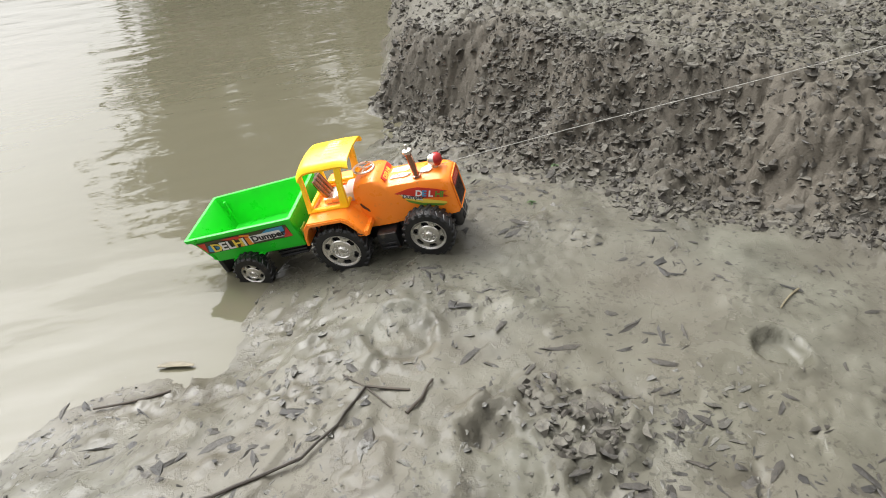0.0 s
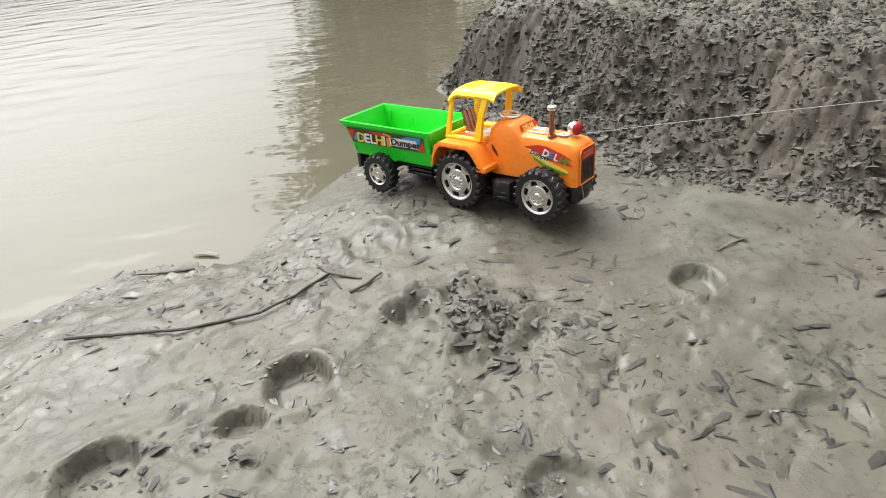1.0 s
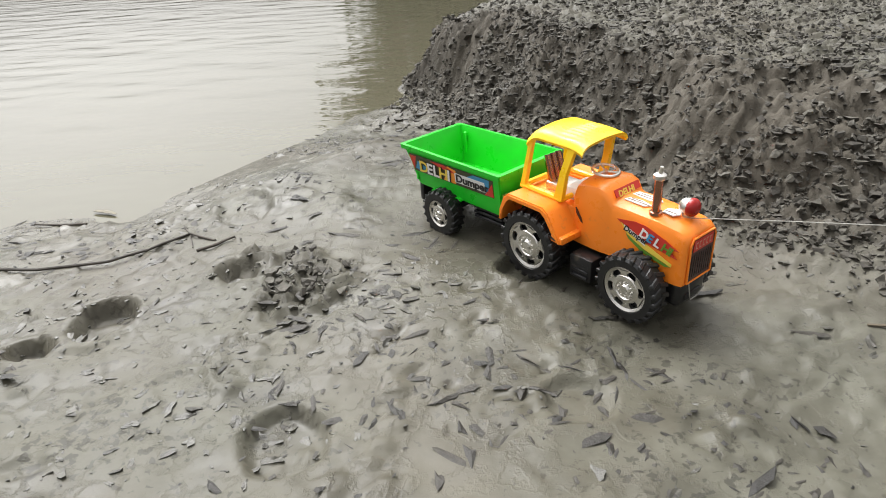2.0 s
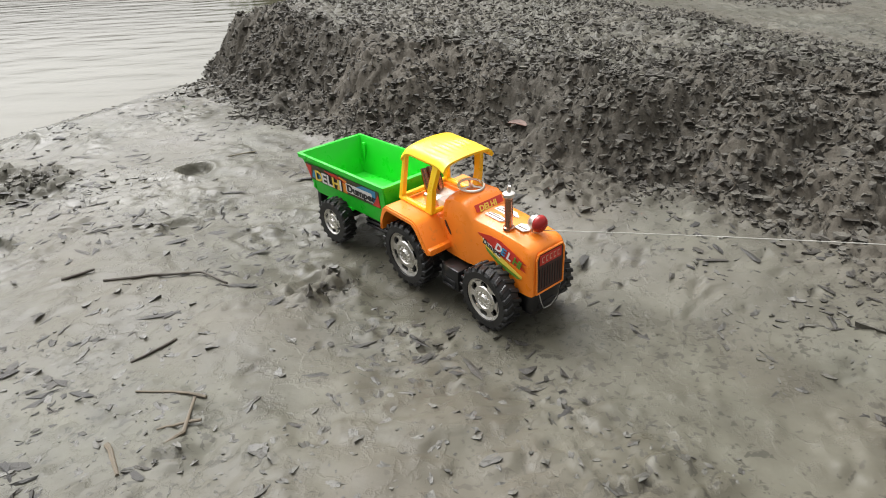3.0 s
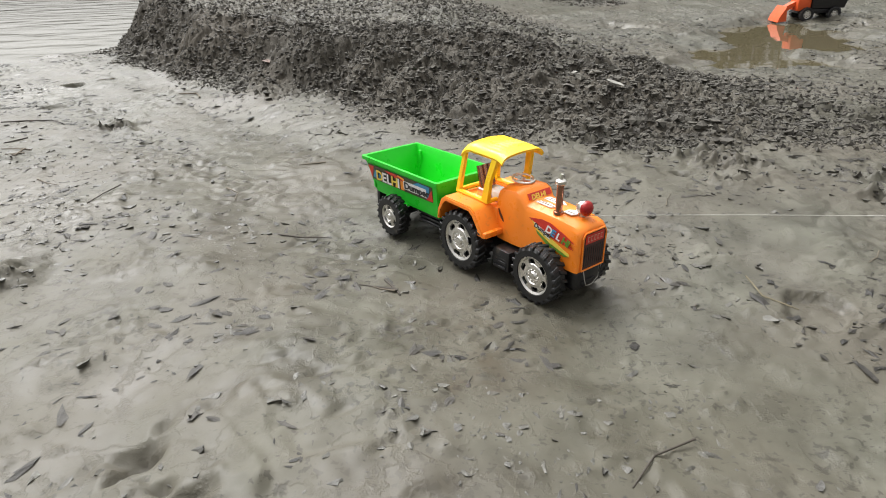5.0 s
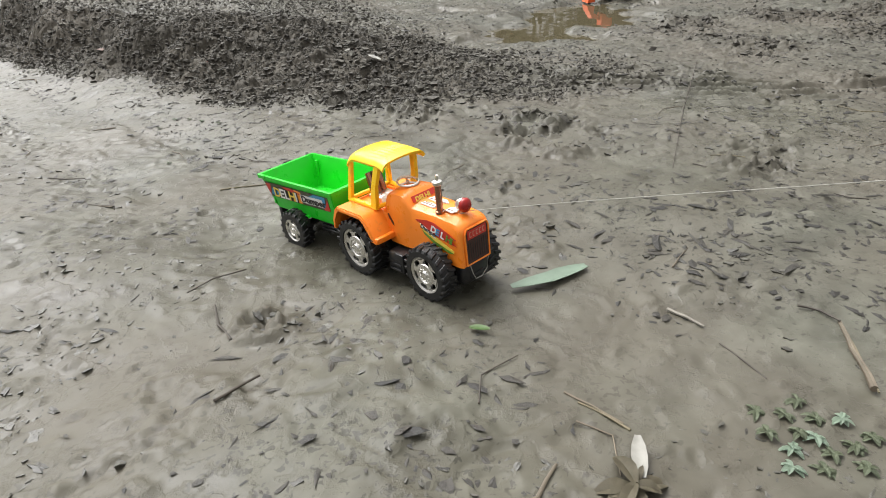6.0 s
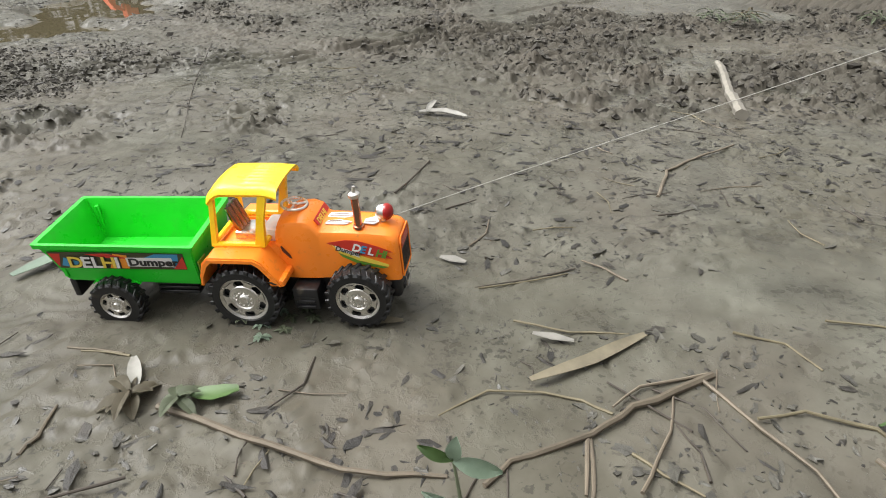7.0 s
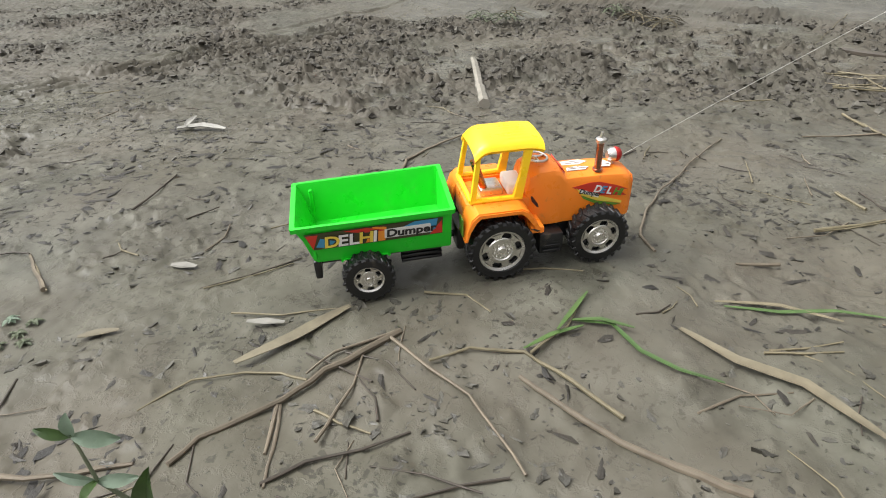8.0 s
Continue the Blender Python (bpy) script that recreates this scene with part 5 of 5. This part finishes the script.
def part_group(bonnet, side):
    """The printed flash on one side of the bonnet."""
    y = side * 0.0263
    flat_print("red_flash", [[(0.092, 0.0945), (0.103, 0.0965), (0.113, 0.0985), (0.126, 0.098), (0.148, 0.091), (0.163, 0.0845), (0.152, 0.084), (0.162, 0.076), (0.13, 0.080), (0.107, 0.0865)]], y, red_print, bonnet, side)
    flat_print("yellow_flash", [[(0.097, 0.093), (0.106, 0.0865), (0.13, 0.0785), (0.157, 0.069), (0.1565, 0.066), (0.125, 0.0735), (0.104, 0.083)]], y + 0.0001 * side, yellow_print, bonnet, side)
    flat_print("green_flash", [[(0.104, 0.0825), (0.125, 0.073), (0.156, 0.0655), (0.150, 0.064), (0.124, 0.069), (0.107, 0.078)]], y + 0.0002 * side, green_print, bonnet, side)
    flat_print("white_slip", [[(0.101, 0.0915), (0.126, 0.082), (0.1265, 0.077), (0.103, 0.0865)]], y + 0.0004 * side, white_print, bonnet, side)
    slats = [[(0.104 + i * 0.004, 0.0655), (0.1052 + i * 0.004, 0.0655), (0.1062 + i * 0.004, 0.0585), (0.105 + i * 0.004, 0.0585)] for i in range(7)]
    flat_print("vent_print", slats, y, grille_dark, bonnet, side)
    if side < 0:
        base = Matrix(((1, 0, 0, 0), (0, 0, 1, 0), (0, 1, 0, 0), (0, 0, 0, 1))) @ Matrix.Diagonal((1, 1, -1, 1))
        lettering("lettering", "Dumper", 0.0084, pose(0.1005, y - 0.0009, 0.0862) @ base @ pose(0, 0, 0, 0, 0, -15), black_print, bonnet, 0.15, 0.0002)
        for i, (ch, mat) in enumerate(zip("DELHI", (white_print, blue_print, white_print, green_print, green_print))):
            lettering("lettering", ch, 0.0128, pose(0.1185 + i * 0.0083, y - 0.0009, 0.0862 - i * 0.0021) @ base @ pose(0, 0, 0, 0, 0, -14), mat, bonnet, 0.15, 0.0004)
    flat_print("scuttle_print", [[(0.041, 0.090), (0.0425, 0.091), (0.050, 0.080), (0.0515, 0.075), (0.049, 0.076), (0.0425, 0.084)]], side * 0.0287, grille_dark, bonnet, side)


def build_trailer():
    toy = new("toy_trailer")
    tagged(toy, "open green plastic tipping trailer hitched behind the toy tractor", "toy trailer")
    # tub: outer and inner skins
    def ring(x0, x1, w0, w1, z):
        return [(x0, -w0, z), (x1, -w1, z), (x1, w1, z), (x0, w0, z)]
    bm = bmesh.new()
    rings = [ring(-0.055, 0.0975, 0.041, 0.0445, 0.0505), ring(-0.058, 0.0985, 0.0425, 0.0455, 0.054), ring(-0.0655, 0.0995, 0.0475, 0.0495, 0.085), ring(-0.072, 0.1005, 0.0495, 0.0515, 0.0985),
             ring(-0.076, 0.1035, 0.0525, 0.0545, 0.099), ring(-0.0765, 0.104, 0.053, 0.055, 0.1045), ring(-0.071, 0.0985, 0.049, 0.051, 0.1047), ring(-0.0685, 0.0975, 0.047, 0.049, 0.099), ring(-0.055, 0.095, 0.039, 0.042, 0.056)]
    loft(bm, rings)
    long_edges = [e for e in bm.edges if abs(e.verts[0].co.z - e.verts[1].co.z) > 0.002]
    bmesh.ops.bevel(bm, geom=long_edges, offset=0.0012, segments=2, affect="EDGES")
    tub = part("tub", bm, green, toy)
    for side in (-1, 1):
        bm = bmesh.new()
        box(bm, -0.058, -0.053, *sorted((side * 0.041, side * 0.0455)), 0.057, 0.098, 0.001, 1)
        part("tailgate_stop", bm, green, tub)
    for side in (-1, 1):
        bm = bmesh.new()
        arc = [(0.0345 * math.cos(a), min(0.0525, 0.0295 + 0.0345 * math.sin(a))) for a in np.linspace(math.pi * 0.8, math.pi * 0.2, 14)]
        inner = [(0.033 * math.cos(a), min(0.0515, 0.0295 + 0.033 * math.sin(a))) for a in np.linspace(math.pi * 0.2, math.pi * 0.8, 14)]
        plate(bm, arc + inner, *sorted((side * 0.026, side * 0.046)))
        part("wheel_arch", bm, green, toy)
    # printed bands
    for side in (-1, 1):
        new_band(toy, side)
    # chassis
    bm = bmesh.new()
    box(bm, -0.058, 0.100, -0.022, 0.022, 0.034, 0.0508, 0.002)
    box(bm, -0.060, -0.052, -0.040, 0.040, 0.026, 0.0506, 0.002)
    for side in (-1, 1):
        for i in range(3):
            box(bm, 0.040, 0.088, *sorted((side * 0.022, side * 0.036)), 0.030 + i * 0.006, 0.034 + i * 0.006, 0.001, 1)
    tube(bm, [(0, -0.04, 0.030), (0, 0.04, 0.030)], [0.005, 0.005], 10)
    part("chassis", bm, black, toy)
    bm = bmesh.new()
    tube(bm, [(0.095, 0, 0.038), (0.118, 0, 0.036)], [0.005, 0.004], 10)
    part("drawbar", bm, black, toy)
    wheels = []
    for side in (-1, 1):
        wheels.append(wheel(toy, "trailer_wheel", 0.030, 0.019, 0.0178, 0.0, side * 0.0615, 19) + (0.030,))
    return toy, wheels


def new_band(toy, side):
    """The printed band along one side of the tub, on a panel that leans with it."""
    # local frame: u along x, v up the leaning side
    lean = math.degrees(math.atan2(0.006, 0.0445))
    holder = part("print_band", band_mesh(), dark_print, toy, "colourful printed band")
    m = Matrix.Translation((0, side * 0.0473, 0.0695)) @ Matrix.Rotation(-side * radians(lean), 4, "X") @ (Matrix.Identity(4) if side < 0 else Matrix.Diagonal((1, -1, 1, 1)))
    holder.matrix_basis = m
    def slip(name, pts, mat, depth):
        bm = bmesh.new()
        plate(bm, pts, -0.0006 - depth, 0.0)
        return part(name, bm, mat, holder, smooth=False)
    slip("red_patch", [(-0.0555, 0.0035), (-0.048, 0.0235), (-0.0615, 0.0235)], red_print, 0.0001)
    slip("red_patch", [(0.074, 0.0035), (0.0885, 0.0035), (0.0885, 0.0215)], red_print, 0.0001)
    slip("red_patch", [(-0.02, 0.0235), (0.005, 0.0245), (0.03, 0.0175), (0.0, 0.0185)], red_print, 0.0002)
    slip("blue_patch", [(0.044, 0.0185), (0.058, 0.0245), (0.084, 0.0245), (0.081, 0.010), (0.074, 0.005), (0.072, 0.0185)], blue_print, 0.0001)
    slip("blue_patch", [(-0.052, 0.0065), (-0.038, 0.0035), (-0.03, 0.012), (-0.046, 0.018)], blue_print, 0.0001)
    slip("orange_patch", [(0.002, 0.0035), (0.012, 0.0245), (0.027, 0.0225), (0.024, 0.0035)], orange_print, 0.0001)
    slip("green_patch", [(-0.046, 0.0035), (-0.01, 0.0035), (-0.014, 0.0065), (-0.04, 0.0075)], green_print, 0.0001)
    slip("white_slip", [(0.0235, 0.0065), (0.077, 0.0065), (0.0755, 0.0195), (0.0245, 0.019)], white_print, 0.0003)
    if side < 0:
        base = Matrix(((1, 0, 0, 0), (0, 0, -1, 0), (0, 1, 0, 0), (0, 0, 0, 1)))
        for i, (ch, mat) in enumerate(zip("DELHI", (yellow_print, white_print, white_print, yellow_print, white_print))):
            x = (-0.0440, -0.0290, -0.0170, -0.0060, 0.0095)[i]
            wide = Matrix.Diagonal((1.12, 1, 1, 1))
            lettering("lettering", ch, 0.0215, Matrix.Translation((x + 0.0006, -0.0012, 0.0046)) @ base @ wide, black_print, holder, 0.12, 0.0013)
            lettering("lettering", ch, 0.0215, Matrix.Translation((x, -0.0018, 0.0050)) @ base @ wide, mat, holder, 0.12, 0.0005)
        lettering("lettering", "Dumper", 0.0142, Matrix.Translation((0.0255, -0.0014, 0.0085)) @ base @ Matrix.Diagonal((1.15, 1, 1, 1)), black_print, holder, 0.1, 0.0005)
    return holder


def band_mesh():
    bm = bmesh.new()
    plate(bm, [(-0.0555, 0.0025), (0.088, 0.0025), (0.090, 0.0255), (-0.0625, 0.0255)], -0.0005, 0.0004)
    return bm


def far_truck():
    """A second toy: an orange and black truck that stands at the puddle."""
    toy = new("toy_truck")
    tagged(toy, "orange and black plastic toy truck standing at a puddle", "toy truck")
    bm = bmesh.new()
    box(bm, -0.16, 0.10, -0.045, 0.045, 0.045, 0.07, 0.004)
    part("chassis", bm, black, toy)
    bm = bmesh.new()
    loft(bm, [[(-0.17, -0.055, 0.075), (0.03, -0.055, 0.075), (0.03, 0.055, 0.075), (-0.17, 0.055, 0.075)], [(-0.19, -0.065, 0.15), (0.04, -0.065, 0.15), (0.04, 0.065, 0.15), (-0.19, 0.065, 0.15)]])
    part("skip", bm, black, toy, "dark tipping skip")
    bm = bmesh.new()
    box(bm, 0.035, 0.12, -0.05, 0.05, 0.06, 0.15, 0.01)
    part("cab", bm, truck_orange, toy)
    bm = bmesh.new()
    loft(bm, [[(0.12, -0.02, 0.09), (0.12, 0.02, 0.09), (0.12, 0.02, 0.115), (0.12, -0.02, 0.115)], [(0.18, -0.02, 0.05), (0.18, 0.02, 0.05), (0.19, 0.02, 0.08), (0.19, -0.02, 0.08)]])
    part("arm", bm, truck_orange, toy)
    bm = bmesh.new()
    loft(bm, [[(0.18, -0.06, 0.005), (0.235, -0.06, 0.0), (0.225, -0.06, 0.03), (0.19, -0.06, 0.09)], [(0.18, 0.06, 0.005), (0.235, 0.06, 0.0), (0.225, 0.06, 0.03), (0.19, 0.06, 0.09)]])
    part("shovel", bm, truck_orange, toy)
    for x in (-0.11, 0.06):
        for side in (-1, 1):
            wheel(toy, "truck_wheel", 0.042, 0.03, 0.024, x, side * 0.07, 14)
    toy.matrix_basis = pose(2.86, 1.45, level_at(2.86, 1.45) - 0.004, 0, 0, 176) @ Matrix.Diagonal((0.68, 0.68, 0.68, 1))


far_truck()
tractor, tractor_wheels = build_tractor()
trailer, trailer_wheels = build_trailer()


def cord():
    """The thin cord that pulls the tractor, seen only as far as it leaves the view."""
    bm = bmesh.new()
    pts = [(2.6 * i / 30, 0.0, 0.006 * math.sin(i * 0.9) * 0.2 - 0.02 * math.sin(math.pi * i / 30)) for i in range(31)]
    tube(bm, pts, [0.0004] * 31, 6)
    return tagged(part("cord", bm, cord_grey), "thin white cord tied to the toy tractor's front", "cord")


pull = cord()


# ---- what moves ----
def blend(rows, t):
    for a, b in zip(rows, rows[1:]):
        if a[0] <= t <= b[0]:
            u = (t - a[0]) / (b[0] - a[0])
            return [p + u * (q - p) for p, q in zip(a, b)]
    return list(rows[-1])


def rolled(rows, steps):
    """Distance gone since the start, at even steps."""
    out, last, gone = [], None, 0.0
    for i in range(steps + 1):
        t = SECONDS * i / steps
        p = Vector(blend(rows, t)[1:4])
        gone += (p - last).length if last is not None else 0.0
        last = p
        out.append((t, gone))
    return out


def motions():
    for toy, rows, wheels in ((tractor, TRACTOR, tractor_wheels), (trailer, TRAILER, trailer_wheels)):
        walk(toy, [(t, pose(x, y, z, roll, -nose, yaw)) for t, x, y, z, roll, nose, yaw in rows])
        for tyre, place, radius in wheels:
            walk(tyre, [(t, pose(*place, 0, math.degrees(gone / radius), 0)) for t, gone in rolled(rows, 120)])
    cord_rows = []
    for t, x, y, z, roll, nose, yaw in TRACTOR:
        m = pose(x, y, z, roll, -nose, yaw) @ Vector((0.149, 0.0, 0.109))
        rise = np.interp(t, (0, 1, 3.5, 5.3, 7, 8), (13.5, 12.4, 15.6, 16.7, 20.8, 20.8))
        cord_rows.append((t, pose(m.x, m.y, m.z, 0, -float(rise), yaw + 10)))
    walk(pull, cord_rows)


motions()
